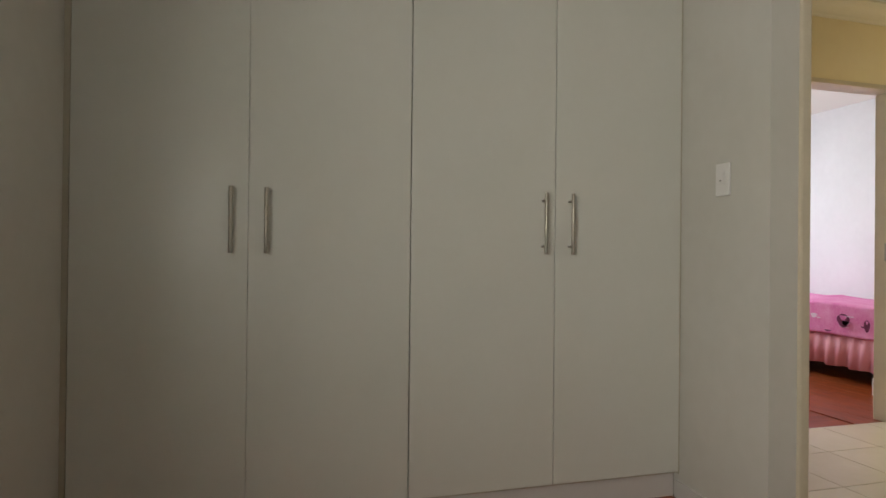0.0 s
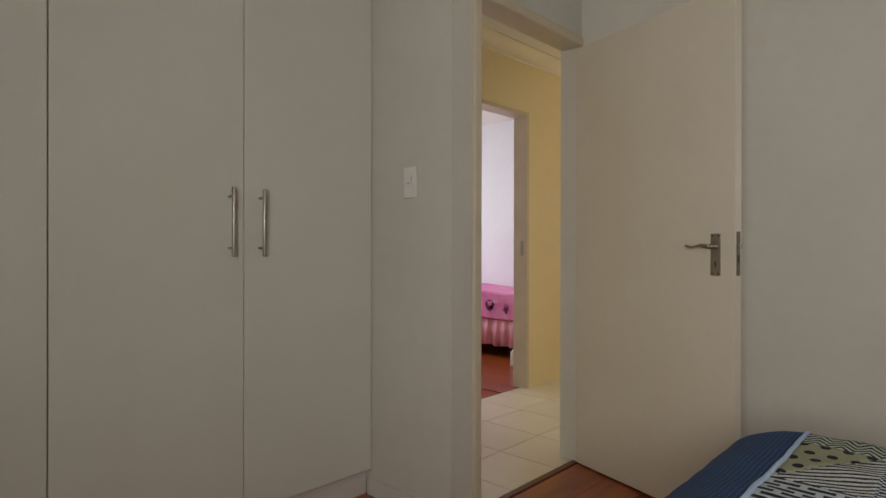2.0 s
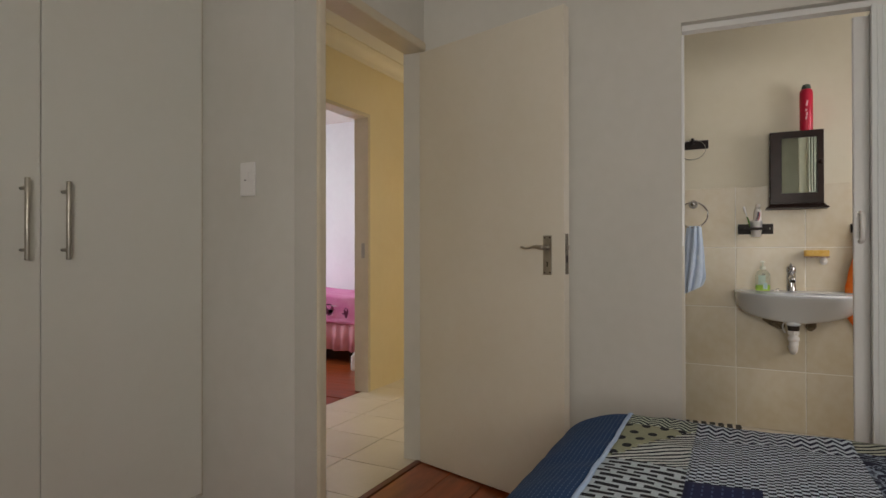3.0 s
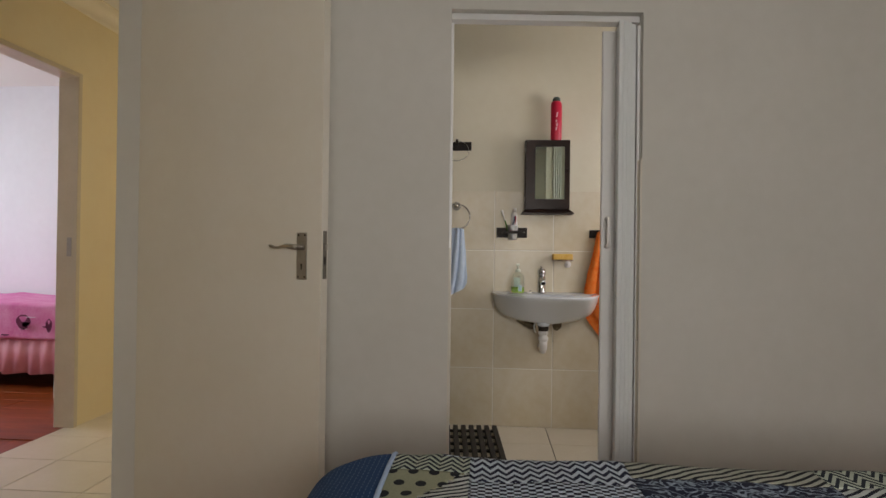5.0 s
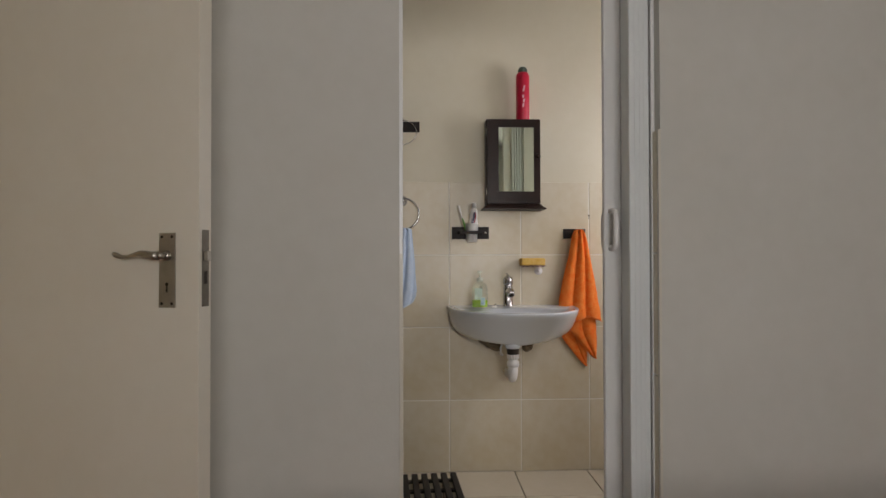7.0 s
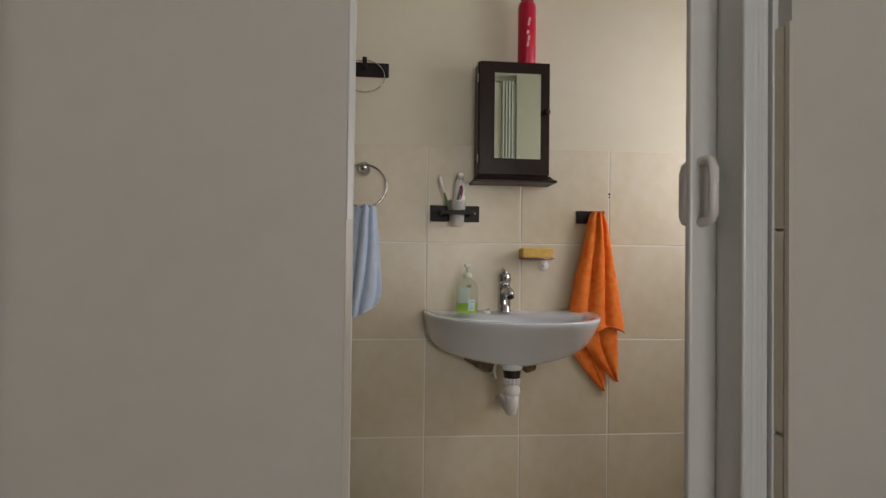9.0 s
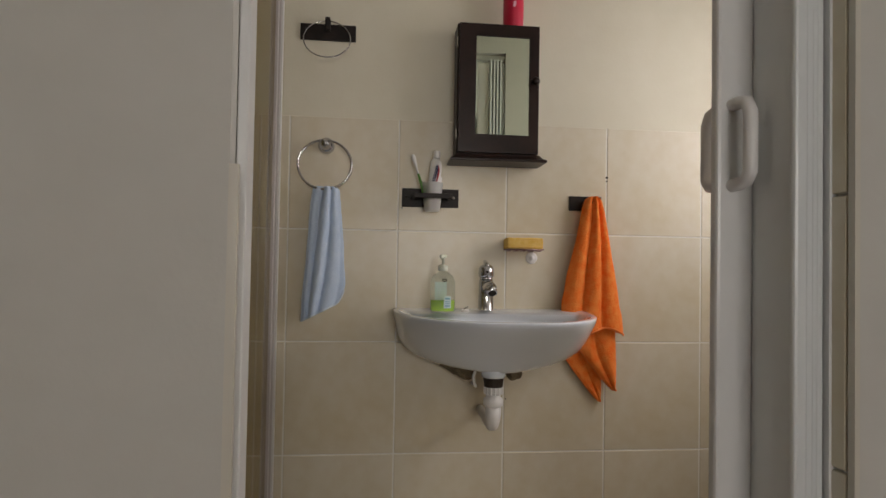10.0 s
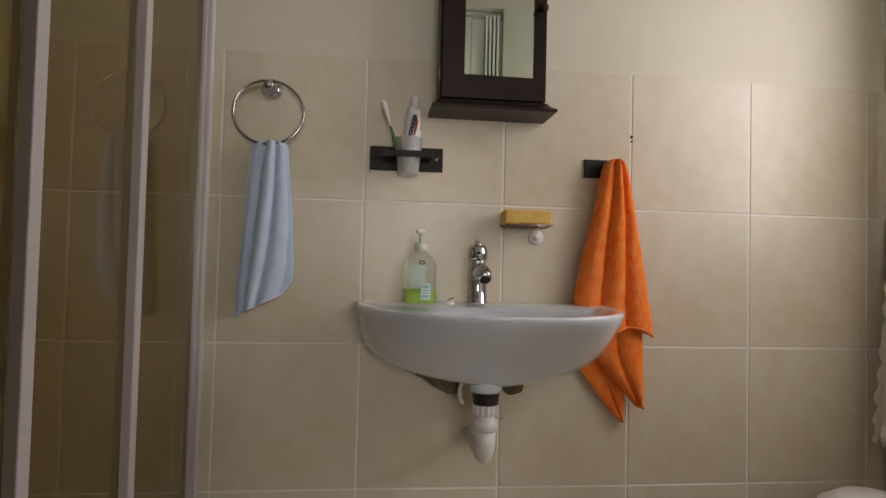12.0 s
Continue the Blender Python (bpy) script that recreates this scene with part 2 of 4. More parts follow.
def add_tube(bm, pts, r, seg=12, closed=False):
    """A round bar along points."""
    pts = [Vector(p) for p in pts]
    n = len(pts)
    rings = []
    side = None
    for i, p in enumerate(pts):
        a = pts[(i - 1) % n] if closed or i else p
        b = pts[(i + 1) % n] if closed or i < n - 1 else p
        d = (b - a).normalized()
        if side is None:
            side = d.orthogonal().normalized()
        side = (side - d * side.dot(d)).normalized()
        up = d.cross(side)
        rr = r[i] if isinstance(r, (list, tuple)) else r
        rings.append([bm.verts.new(p + (side * math.cos(t) + up * math.sin(t)) * rr) for t in [2 * math.pi * k / seg for k in range(seg)]])
    for i in range(n if closed else n - 1):
        A, B = rings[i], rings[(i + 1) % n]
        for k in range(seg):
            bm.faces.new((A[k], A[(k + 1) % seg], B[(k + 1) % seg], B[k]))
    if not closed:
        bm.faces.new(rings[0][::-1])
        bm.faces.new(rings[-1])


def lathe(profile, seg=32, m=None):
    """A turned solid: profile of (radius, z) from bottom to top."""
    bm = bmesh.new()
    rings = []
    for r, z in profile:
        if r < 1e-5:
            rings.append([bm.verts.new((0, 0, z))] * seg)
        else:
            rings.append([bm.verts.new((r * math.cos(2 * math.pi * k / seg), r * math.sin(2 * math.pi * k / seg), z)) for k in range(seg)])
    for A, B in zip(rings, rings[1:]):
        for k in range(seg):
            q = []
            for v in (A[k], A[(k + 1) % seg], B[(k + 1) % seg], B[k]):
                if v not in q:
                    q.append(v)
            if len(q) > 2:
                bm.faces.new(q)
    if m:
        bmesh.ops.transform(bm, matrix=m, verts=bm.verts)
    return bm


# ---- plan ----
H = 2.53            # ceiling height
X_W = -0.87         # bedroom west wall
WARD_Y = 2.09       # wardrobe front
X_SW = 1.435        # wall with the switch
DW_Y = 1.63         # wall with the bedroom door
M_B = pose(2.48, 0.447, 0, 0, 0, 5)   # wall between bedroom and bathroom: its face is x = 0, its doorway runs from y = -0.76 to 0
BATH_X = 3.73       # tiled wall behind the basin
BATH_H = 2.01
S_Y = -3.0          # bedroom south wall
HALL_Y0, HALL_Y1 = 1.728, 2.69


D1, D2 = 1.60, 2.38      # bedroom door opening
E1, E2 = 2.62, 3.41      # second bedroom door opening
SOUTH = -1.19            # bathroom south wall
HEAD = 2.045


def wall(name, material, *rows, m=None):
    ob = finish(name, boxes(*rows), material, kind="structure")
    if m:
        ob.matrix_world = m
    return ob


# floors
wall("floor_bedroom", LAMINATE, (X_W - 0.1, 2.62, S_Y - 0.1, 1.66, -0.06, -0.008), (X_W - 0.1, X_SW, 1.66, 2.75, -0.06, -0.008))
fl_hall = wall("floor_hall", FLOOR_GROUT, (X_SW, 7.5, 1.66, 2.745, -0.06, -0.004))
fl_bath = wall("floor_bathroom", FLOOR_GROUT, (2.62, BATH_X + 0.1, SOUTH - 0.1, 1.55, -0.06, -0.004), (2.46, 2.62, -0.35, 0.46, -0.05, -0.0045))
fl_bed = wall("floor_second_bedroom", LAMINATE, (1.5, 5.5, 2.745, 5.8, -0.06, -0.008))
# ceilings
wall("ceiling_bedroom", CEILING, (X_W - 0.1, 2.5, S_Y - 0.1, 2.82, H, H + 0.1))
wall("ceiling_bathroom", CEILING, (2.5, BATH_X + 0.12, S_Y - 0.1, 1.69, H, H + 0.1))
wall("ceiling_hall", CEILING, (2.5, 7.6, 1.69, HALL_Y1, H, H + 0.1), (X_SW, 2.5, 2.82, HALL_Y1 + 0.11, H, H + 0.1))
wall("ceiling_second_bedroom", CEILING, (1.4, 5.6, 2.84, 5.8, H, H + 0.1), (2.5, 5.6, HALL_Y1, 2.84, H, H + 0.1))
# bedroom walls
wall("wall_west", WALL, (X_W - 0.23, X_W, S_Y - 0.12, -0.95, 0, H), (X_W - 0.23, X_W, -0.95, 0.35, 0, 0.95), (X_W - 0.23, X_W, -0.95, 0.35, 1.72, H), (X_W - 0.23, X_W, 0.35, 2.82, 0, H))
wall("wall_south", WALL, (X_W + 0.0, 2.9, S_Y - 0.12, S_Y, 0, H))
wall("wall_behind_wardrobe", WALL, (X_W, X_SW, 2.7, 2.82, 0, H))
wall("wall_switch", WALL, (X_SW, D1 - 0.045, DW_Y, 1.69, 0, H), (X_SW, X_SW + 0.11, 1.69, 2.82, 0, H))
wall("wall_above_door", WALL, (D1 - 0.045, 2.376, DW_Y, 1.69, HEAD + 0.045, H))
wall("wall_bathroom_doorway", WALL, (0, 0.12, 0, 1.3, 0, H), (0, 0.12, -0.76, 0, BATH_H, H), (0, 0.12, -3.5, -0.76, 0, H), m=M_B)
# hall walls
wall("wall_hall_south", YELLOW, (2.455, 7.5, 1.66, HALL_Y0, 0, H), (X_SW + 0.11, D1 - 0.045, 1.692, HALL_Y0, 0, H), (D1 - 0.045, 2.455, 1.692, HALL_Y0, HEAD + 0.045, H))
wall("wall_hall_north", YELLOW, (E2 + 0.03, 7.5, HALL_Y1, HALL_Y1 + 0.11, 0, H), (X_SW + 0.11, E1 - 0.03, HALL_Y1, HALL_Y1 + 0.11, 0, H), (E1 - 0.03, E2 + 0.03, HALL_Y1, HALL_Y1 + 0.11, HEAD + 0.028, H))
wall("wall_hall_east", YELLOW, (7.5, 7.6, 1.66, HALL_Y1 + 0.11, 0, H))
# second bedroom walls
wall("wall_second_bedroom_east", WHITE_WALL, (5.2, 5.3, HALL_Y1 + 0.11, 5.7, 0, H))
wall("wall_second_bedroom_north", WHITE_WALL, (1.4, 5.3, 5.7, 5.8, 0, H))
wall("wall_second_bedroom_west", WHITE_WALL, (1.4, 1.5, HALL_Y1 + 0.11, 5.7, 0, H))
# bathroom walls
BW = BATH_X + 0.008
fl_east = wall("wall_bathroom_east", CREAM, (BW, BATH_X + 0.12, SOUTH - 0.1, 1.66, 0, H))
wall("wall_bathroom_south", CREAM, (2.68, 2.7, SOUTH - 0.1, SOUTH, 0, H), (2.7, 2.79, SOUTH - 0.1, SOUTH, 0, H), (2.79, 3.51, SOUTH - 0.1, SOUTH, 0, 1.05), (2.79, 3.51, SOUTH - 0.1, SOUTH, 1.87, H), (3.51, BW, SOUTH - 0.1, SOUTH, 0, H))
wall("wall_bathroom_north", CREAM, (2.5, BW, 1.55, 1.655, 0, H))


# ---- door frames, cornice, skirtings ----
fr1 = thing("door_frame", pose(1.99, DW_Y, 0), "cream painted pressed steel frame around the bedroom door", "door frame")
for a, b in ((D1, -1), (D2, 1)):
    o = 0.045 * b if b < 0 else 0.028
    part("jamb", boxes((min(a, a + o) - 1.99, max(a, a + o) - 1.99, -0.012, HALL_Y0 - DW_Y + 0.012, 0, HEAD + 0.045)), FRAME_PAINT, fr1, bevel=0.008)
    part("stop", boxes((a - 1.99 - (0.005 if b > 0 else 0), a - 1.99 + (0.005 if b < 0 else 0), 0.045, HALL_Y0 - DW_Y + 0.01, 0, HEAD - 0.001)), FRAME_PAINT, fr1, bevel=0.003)
part("head", boxes((D1 + 0.001 - 1.99, D2 - 0.001 - 1.99, -0.012, HALL_Y0 - DW_Y + 0.012, HEAD, HEAD + 0.045)), FRAME_PAINT, fr1, bevel=0.008)

fr2 = thing("door_frame", pose(3.015, HALL_Y1, 0), "beige painted steel frame of the second bedroom doorway", "door frame")
for a, b in ((E1, -1), (E2, 1)):
    x, y = sorted((a, a + 0.03 * b))
    part("jamb", boxes((x - 3.015, y - 3.015, -0.01, 0.116, 0, HEAD + 0.028)), FRAME_PAINT, fr2, bevel=0.004)
part("head", boxes((E1 - 3.014, E2 - 3.016, -0.01, 0.116, HEAD, HEAD + 0.028)), FRAME_PAINT, fr2, bevel=0.004)
part("strike_plate", boxes((E2 - 3.015 - 0.002, E2 - 3.015, 0.022, 0.05, 1.0, 1.11)), STEEL, fr2, "brushed steel strike plate")


def cornice(name, x0, x1, y, side):
    """A coved ceiling cornice along x."""
    bm = bmesh.new()
    prof = [(0, H - 0.095), (0.01, H - 0.095), (0.014, H - 0.082)]
    prof += [(0.014 + 0.066 * (1 - math.cos(t)), H - 0.082 + 0.066 * math.sin(t)) for t in [math.pi / 2 * k / 8 for k in range(1, 9)]]
    prof += [(0.095, H - 0.012), (0.095, H - 0.001), (0, H - 0.001)]
    rings = [[bm.verts.new((x, y + side * p, z)) for p, z in prof] for x in (x0, x1)]
    n = len(prof)
    for k in range(n):
        bm.faces.new((rings[0][k], rings[0][(k + 1) % n], rings[1][(k + 1) % n], rings[1][k]))
    for r in rings:
        bm.faces.new(r)
    return finish(name, bm, CORNICE, kind="structure")


cornice("cornice_hall", 2.5, 7.5, HALL_Y1, -1)
cornice("cornice_second_bedroom", 1.5, 5.2, 5.7, -1)
wall("skirting_switch_wall", SKIRT, (X_SW - 0.012, X_SW - 0.001, DW_Y, 2.11, 0, 0.07))
wall("skirting_bathroom_wall", SKIRT, (-0.012, -0.001, 0.002, 1.18, -0.006, 0.07), (-0.012, -0.001, -3.4, -0.762, -0.006, 0.07), m=M_B)
wall("threshold", mat("threshold_strip", "6d3a1e", 0.35), (D1, D2, 1.645, 1.675, -0.006, 0.003))

# ---- bedroom ----
def bar_handle(parent, x, z0, z1):
    h = part("handle", lathe([(0, z0), (0.0065, z0), (0.007, z0 + 0.002), (0.007, z1 - 0.002), (0.0065, z1), (0, z1)], 16, Matrix.Translation((x, -0.036, 0))), STEEL, parent, "brushed steel bar handle", smooth=True)
    for z in (z0 + 0.03, z1 - 0.03):
        bm = bmesh.new()
        add_cyl(bm, (x, -0.001, z), (x, -0.034, z), 0.005, seg=12)
        part("post", bm, STEEL, h, smooth=True)


def wardrobe_unit(x0, x1, mid, label, lift=0.0, gap=0.0015):
    w = thing("wardrobe", pose((x0 + x1) / 2, WARD_Y, 0), label, "wardrobe", "built-in wardrobe units")
    c = (x0 + x1) / 2
    a, b = x0 - c, x1 - c
    part("carcass", boxes((a, a + 0.016, 0.02, 0.6, 0.10, H - 0.01), (b - 0.016, b, 0.02, 0.6, 0.10, H - 0.01), (a + 0.017, b - 0.017, 0.02, 0.59, 0.10, 0.116), (a + 0.017, b - 0.017, 0.59, 0.6, 0.10, H - 0.01), (a + 0.017, b - 0.017, 0.021, 0.59, H - 0.03, H - 0.012)), CARCASS, w)
    part("plinth", boxes((a, b, 0.032, 0.048, -0.007, 0.099)), SKIRT, w, "white painted plinth")
    for k, (p, q, hx) in enumerate(((a + 0.001, mid - c - gap, mid - c - 0.055), (mid - c + gap, b - 0.001, mid - c + 0.06))):
        d = part("door", boxes((p, q, 0, 0.017, 0.112, H - 0.02)), MELAMINE, w, bevel=0.0015)
        bar_handle(d, hx, 1.018 + lift * 0.3, 1.243 + lift)
    return w


wardrobe_unit(-0.85, 0.264, -0.305, "closed white melamine wardrobe unit with two tall doors", 0.0, 0.0005)
wardrobe_unit(0.266, 1.428, 0.849, "closed white wardrobe unit with steel bar handles beside the light switch", 0.02)
wall("wardrobe_filler", CARCASS, (1.429, X_SW - 0.0005, WARD_Y + 0.004, WARD_Y + 0.03, 0.10, H - 0.01), (X_W + 0.0005, -0.852, WARD_Y + 0.004, WARD_Y + 0.03, 0.10, H - 0.01))

# light switch
sw = thing("light_switch", pose(X_SW - 0.0005, 1.848, 1.316, 0, 0, -90), "white plastic single light switch on the wall beside the door", "light switch")
part("cover_plate", boxes((-0.036, 0.036, -0.009, 0, -0.062, 0.062)), PLASTIC, sw, bevel=0.003)
part("surround", boxes((-0.02, 0.02, -0.011, -0.0091, -0.02, 0.035)), PLASTIC, sw, bevel=0.001)
part("rocker", boxes((-0.013, 0.013, -0.0145, -0.0112, -0.012, 0.026)), PLASTIC, sw, bevel=0.0015)
part("indicator", boxes((-0.009, 0.002, -0.0152, -0.0147, -0.006, -0.003)), DARK, sw, "small dark mark")

# bedroom door, standing open
leaf = thing("door", pose(2.376, 1.64, 0, 0, 0, -90 - 16.2), "open cream painted flush door with steel lever handle", "door")
part("panel", boxes((0.002, 0.825, -0.02, 0.02, 0.006, 2.035)), DOOR_PAINT, leaf, bevel=0.002)


def lever_set(side):
    """Lever on a long plate; side -1 is the face that looks into the room."""
    s = side
    pl = part("lock_plate", boxes((0.728, 0.769, min(s * 0.0205, s * 0.0235), max(s * 0.0205, s * 0.0235), 0.952, 1.112)), STEEL, leaf, "worn steel lock plate", bevel=0.0012)
    bm = bmesh.new()
    for x in (0.736, 0.761):
        for z in (0.961, 1.103):
            add_cyl(bm, (x, s * 0.0236, z), (x, s * 0.0243, z), 0.0032, seg=10)
    part("screws", bm, DARK, pl)
    bm = boxes((0.7465, 0.7505, min(s * 0.0236, s * 0.0242), max(s * 0.0236, s * 0.0242), 0.985, 1.0))
    add_cyl(bm, (0.7485, s * 0.0236, 1.002), (0.7485, s * 0.0242, 1.002), 0.004, seg=12)
    part("keyhole", bm, DARK, pl)
    bm = bmesh.new()
    add_cyl(bm, (0.7485, s * 0.0236, 1.063), (0.7485, s * 0.032, 1.063), 0.0115, 0.009, 20)
    add_cyl(bm, (0.7485, s * 0.032, 1.063), (0.7485, s * 0.05, 1.063), 0.0075, seg=16)
    pts = [(0.7485, 1.063, 0.009), (0.735, 1.0625, 0.0095), (0.718, 1.065, 0.009), (0.703, 1.067, 0.007), (0.688, 1.064, 0.005), (0.672, 1.060, 0.004), (0.657, 1.060, 0.0048), (0.644, 1.0645, 0.0058), (0.636, 1.0675, 0.004)]
    add_tube(bm, [(x, s * 0.05, z) for x, z, r in pts], [r for x, z, r in pts], 14)
    part("lever", bm, STEEL, pl, "curved steel lever", smooth=True)


lever_set(-1)
lever_set(1)
edge = part("edge_plate", boxes((0.8251, 0.8262, -0.011, 0.011, 0.955, 1.118)), WORN_STEEL, leaf, "dull steel faceplate in the door edge")
part("latch", boxes((0.8262, 0.8355, -0.007, 0.007, 1.052, 1.073)), STEEL, edge, bevel=0.002)
part("deadbolt_slot", boxes((0.8262, 0.8266, -0.005, 0.005, 1.003, 1.03)), DARK, edge)
for z in (0.25, 1.82):
    bm = bmesh.new()
    add_cyl(bm, (-0.006, 0.02, z - 0.05), (-0.006, 0.02, z + 0.05), 0.006, seg=12)
    part("hinge", bm, STEEL, leaf, "steel butt hinge")

# bed with a patchwork duvet
BX0, BX1, BY = X_W + 0.02, 1.535, 0.49
bed = thing("bed", pose(0.35, -0.4, 0), "double bed made up with a blue patchwork duvet", "bed")
part("base", boxes((BX0 + 0.03 - 0.35, 1.42 - 0.35, -1.3 + 0.4, 0.52 + 0.4, 0.05, 0.3)), mat("bed_base_cloth", "3a3f4a", 0.9), bed, bevel=0.02)
part("mattress", boxes((BX0 + 0.02 - 0.35, 1.45 - 0.35, -1.32 + 0.4, 0.54 + 0.4, 0.302, 0.53)), mat("mattress_ticking", "cfcac0", 0.9), bed, bevel=0.04)
for x in (-0.75, 1.3):
    for y in (-1.2, 0.45):
        bm = bmesh.new()
        add_cyl(bm, (x - 0.35, y + 0.4, -0.008), (x - 0.35, y + 0.4, 0.05), 0.025, 0.03, 16)
        part("leg", bm, DARKWOOD, bed)

PATTERNS = [
    fabric("duvet_navy_border", "stitches", "194273", "9db6d8", 90),
    fabric("duvet_herringbone", "zigzag", "1c2734", "c3cdbd", 42, wave=0.024),
    fabric("duvet_green_dots", "dots", "0c1420", "a2a48a", 19),
    fabric("duvet_stripes", "lines", "10182a", "d6dcda", 52),
    fabric("duvet_blocks", "dashes", "0e1422", "c9d4de", 44),
    fabric("duvet_zigzag", "zigzag", "0c1638", "cfdae8", 34, wave=0.016),
    fabric("duvet_dashes", "steps", "070f2c", "d2dff0", 60),
    fabric("duvet_navy_stitch", "stitches", "0c1a4c", "6f86b8", 60),
    fabric("duvet_diagonal", "lines", "161b22", "babcae", 50),
    fabric("duvet_rings", "rings", "0a1838", "a8b8ce", 13),
]


def duvet_slot(x, y):
    if y > BY:
        return 0
    k = (BY - y) % 0.86
    if k < 0.16:
        if x > 1.385:
            return 1 if x < 1.47 or k < 0.1 else 5
        if x > 1.13:
            return 2 if (y - 0.33) * 1.7 > (1.385 - x) + 0.02 else 3
        return 4 if x > 0.7 else 6
    if k < 0.48:
        if x > 1.35:
            return 5
        return 6 if x > 1.07 or k > 0.29 else 7
    if k < 0.86:
        return 8 if x > 1.39 else 9
    return 6


NX, NY = 280, 250
grid = []
for i in range(NX + 1):
    row = []
    for j in range(NY + 1):
        u, v = i / NX, j / NY
        s, q = u * 2.72, v * 2.5
        x, y, z = BX0 + 0.01 + s, -1.55 + q, 0.61
        z += 0.007 * noise.noise((x * 5, y * 5, 0)) + 0.004 * noise.noise((x * 14, y * 14, 3))
        over = max(0.0, x - 1.46)
        if over:
            t = min(over / 0.12, 1) * math.pi / 2
            x = 1.46 + 0.075 * math.sin(t) + 0.004 * noise.noise((y * 9, 1, 1))
            z -= 0.075 * (1 - math.cos(t)) + max(0.0, over - 0.12)
        oy = max(0.0, y - 0.47)
        if oy:
            t = min(oy / 0.27, 1)
            y = 0.47 + 0.212 * math.sin(t * math.pi / 2) + 0.012 * max(0, oy - 0.27) / 0.2 + 0.006 * noise.noise((x * 6, 2, z * 5))
            z -= 0.118 * (1 - math.cos(t * math.pi / 2)) + max(0.0, oy - 0.27)
        if y < -1.3:
            z -= (-1.3 - y) * 1.6
            y = -1.3 - (-1.3 - y) * 0.15
        slot = duvet_slot(BX0 + 0.01 + (i + 0.5) / NX * 2.72, -1.55 + (j + 0.5) / NY * 2.5)
        row.append(((x - 0.35, y + 0.4, max(z, 0.12)), slot))
    grid.append(row)
duvet = thing("duvet", pose(0.35, -0.4, 0), "blue and white patchwork duvet with navy border lying on the bed", "duvet")
LOOKS = ["quilted navy border", "pale green herringbone patch", "olive patch with dark dots", "fine navy striped patch", "black dashes on white patch", "navy and white zigzag patch", "fine navy and white stepped patch", "navy stitched patch", "dark diagonal striped patch", "navy patch with knotted rings"]
for slot, look_of in enumerate(LOOKS):
    left = {(i, j) for i in range(NX) for j in range(NY) if grid[i][j][1] == slot}
    while left:
        todo = [left.pop()]
        bm, seen = bmesh.new(), {}
        while todo:
            i, j = todo.pop()
            corners = []
            for a, b in ((i, j), (i + 1, j), (i + 1, j + 1), (i, j + 1)):
                if (a, b) not in seen:
                    seen[a, b] = bm.verts.new(grid[a][b][0])
                corners.append(seen[a, b])
            bm.faces.new(corners)
            for near in ((i + 1, j), (i - 1, j), (i, j + 1), (i, j - 1)):
                if near in left:
                    left.remove(near)
                    todo.append(near)
        cloth = part("border" if slot == 0 else "patch", bm, PATTERNS[slot], duvet, look_of, smooth=True)
        mod = cloth.modifiers.new("thickness", "SOLIDIFY")
        mod.thickness, mod.offset = 0.02, -1

PIPING_J = (BY + 1.55) / 2.5 * NY
j0 = int(PIPING_J)
seam_line = [Vector(grid[i][j0][0]).lerp(Vector(grid[i][j0 + 1][0]), PIPING_J - j0) + Vector((0, 0, 0.001)) for i in range(0, NX + 1, 3)]
bm = bmesh.new()
add_tube(bm, [tuple(p) for p in seam_line], 0.0052, 8)
part("piping", bm, mat("duvet_piping", "a9bfe0", 0.85, color2="b6cae6", scale=60, bump=0.5, bump_scale=300), duvet, "pale blue piping", smooth=True)

# ---- second bedroom ----
pb = thing("bed", pose(4.72, 4.3, 0), "single bed with pink duvet and pink frilled skirt", "bed")
part("base", boxes((-0.44, 0.44, -0.86, 0.9, 0.14, 0.37)), mat("bed_base_dark", "2c1a14", 0.9), pb, bevel=0.02)
for x in (-0.4, 0.4):
    for y in (-0.8, 0.82):
        bm = bmesh.new()
        add_cyl(bm, (x, y, -0.008), (x, y, 0.14), 0.02, 0.025, 14)
        part("leg", bm, DARKWOOD, pb)
bm = bmesh.new()
n = 260
top, low = [], []
for k in range(n):
    t = k / (n - 1)
    if t < 0.68:
        px, py, nx, ny = -0.455, 0.9 - t / 0.68 * 1.78, -1, 0
    else:
        px, py, nx, ny = -0.455 + (t - 0.68) / 0.32 * 0.91, -0.88, 0, -1
    w = math.sin(k * 0.62) + 0.5 * math.sin(k * 0.23 + 1)
    top.append(bm.verts.new((px + nx * 0.004 * w, py + ny * 0.004 * w, 0.39)))
    low.append(bm.verts.new((px + nx * (0.03 + 0.016 * w), py + ny * (0.03 + 0.016 * w), 0.115 + 0.006 * math.sin(k * 0.31))))
for k in range(n - 1):
    bm.faces.new((top[k], top[k + 1], low[k + 1], low[k]))
frill = part("skirt", bm, PINK_FRILL, pb, "gathered pink satin skirt", smooth=True)
frill.modifiers.new("thickness", "SOLIDIFY").thickness = 0.003
bm = bmesh.new()
add_box(bm, -0.49, 0.46, -0.92, 0.92, 0.37, 0.625)
bmesh.ops.subdivide_edges(bm, edges=bm.edges, cuts=9, use_grid_fill=True)
for v in bm.verts:
    k = 0.03 * noise.noise(v.co * 3.5) + 0.01 * noise.noise(v.co * 11)
    v.co += Vector((-k * 0.5, k * 0.3, k if v.co.z > 0.45 else k * 0.4))
pink = finish("duvet", bm, PINK, None, smooth=True, bevel=0.0)
mod = pink.modifiers.new("round", "BEVEL")
mod.width, mod.segments, mod.angle_limit, mod.limit_method = 0.05, 4, radians(50), "ANGLE"
pink.matrix_world = pose(4.72, 4.3, 0)
tagged(pink, "pink printed duvet draped over the single bed", "duvet")


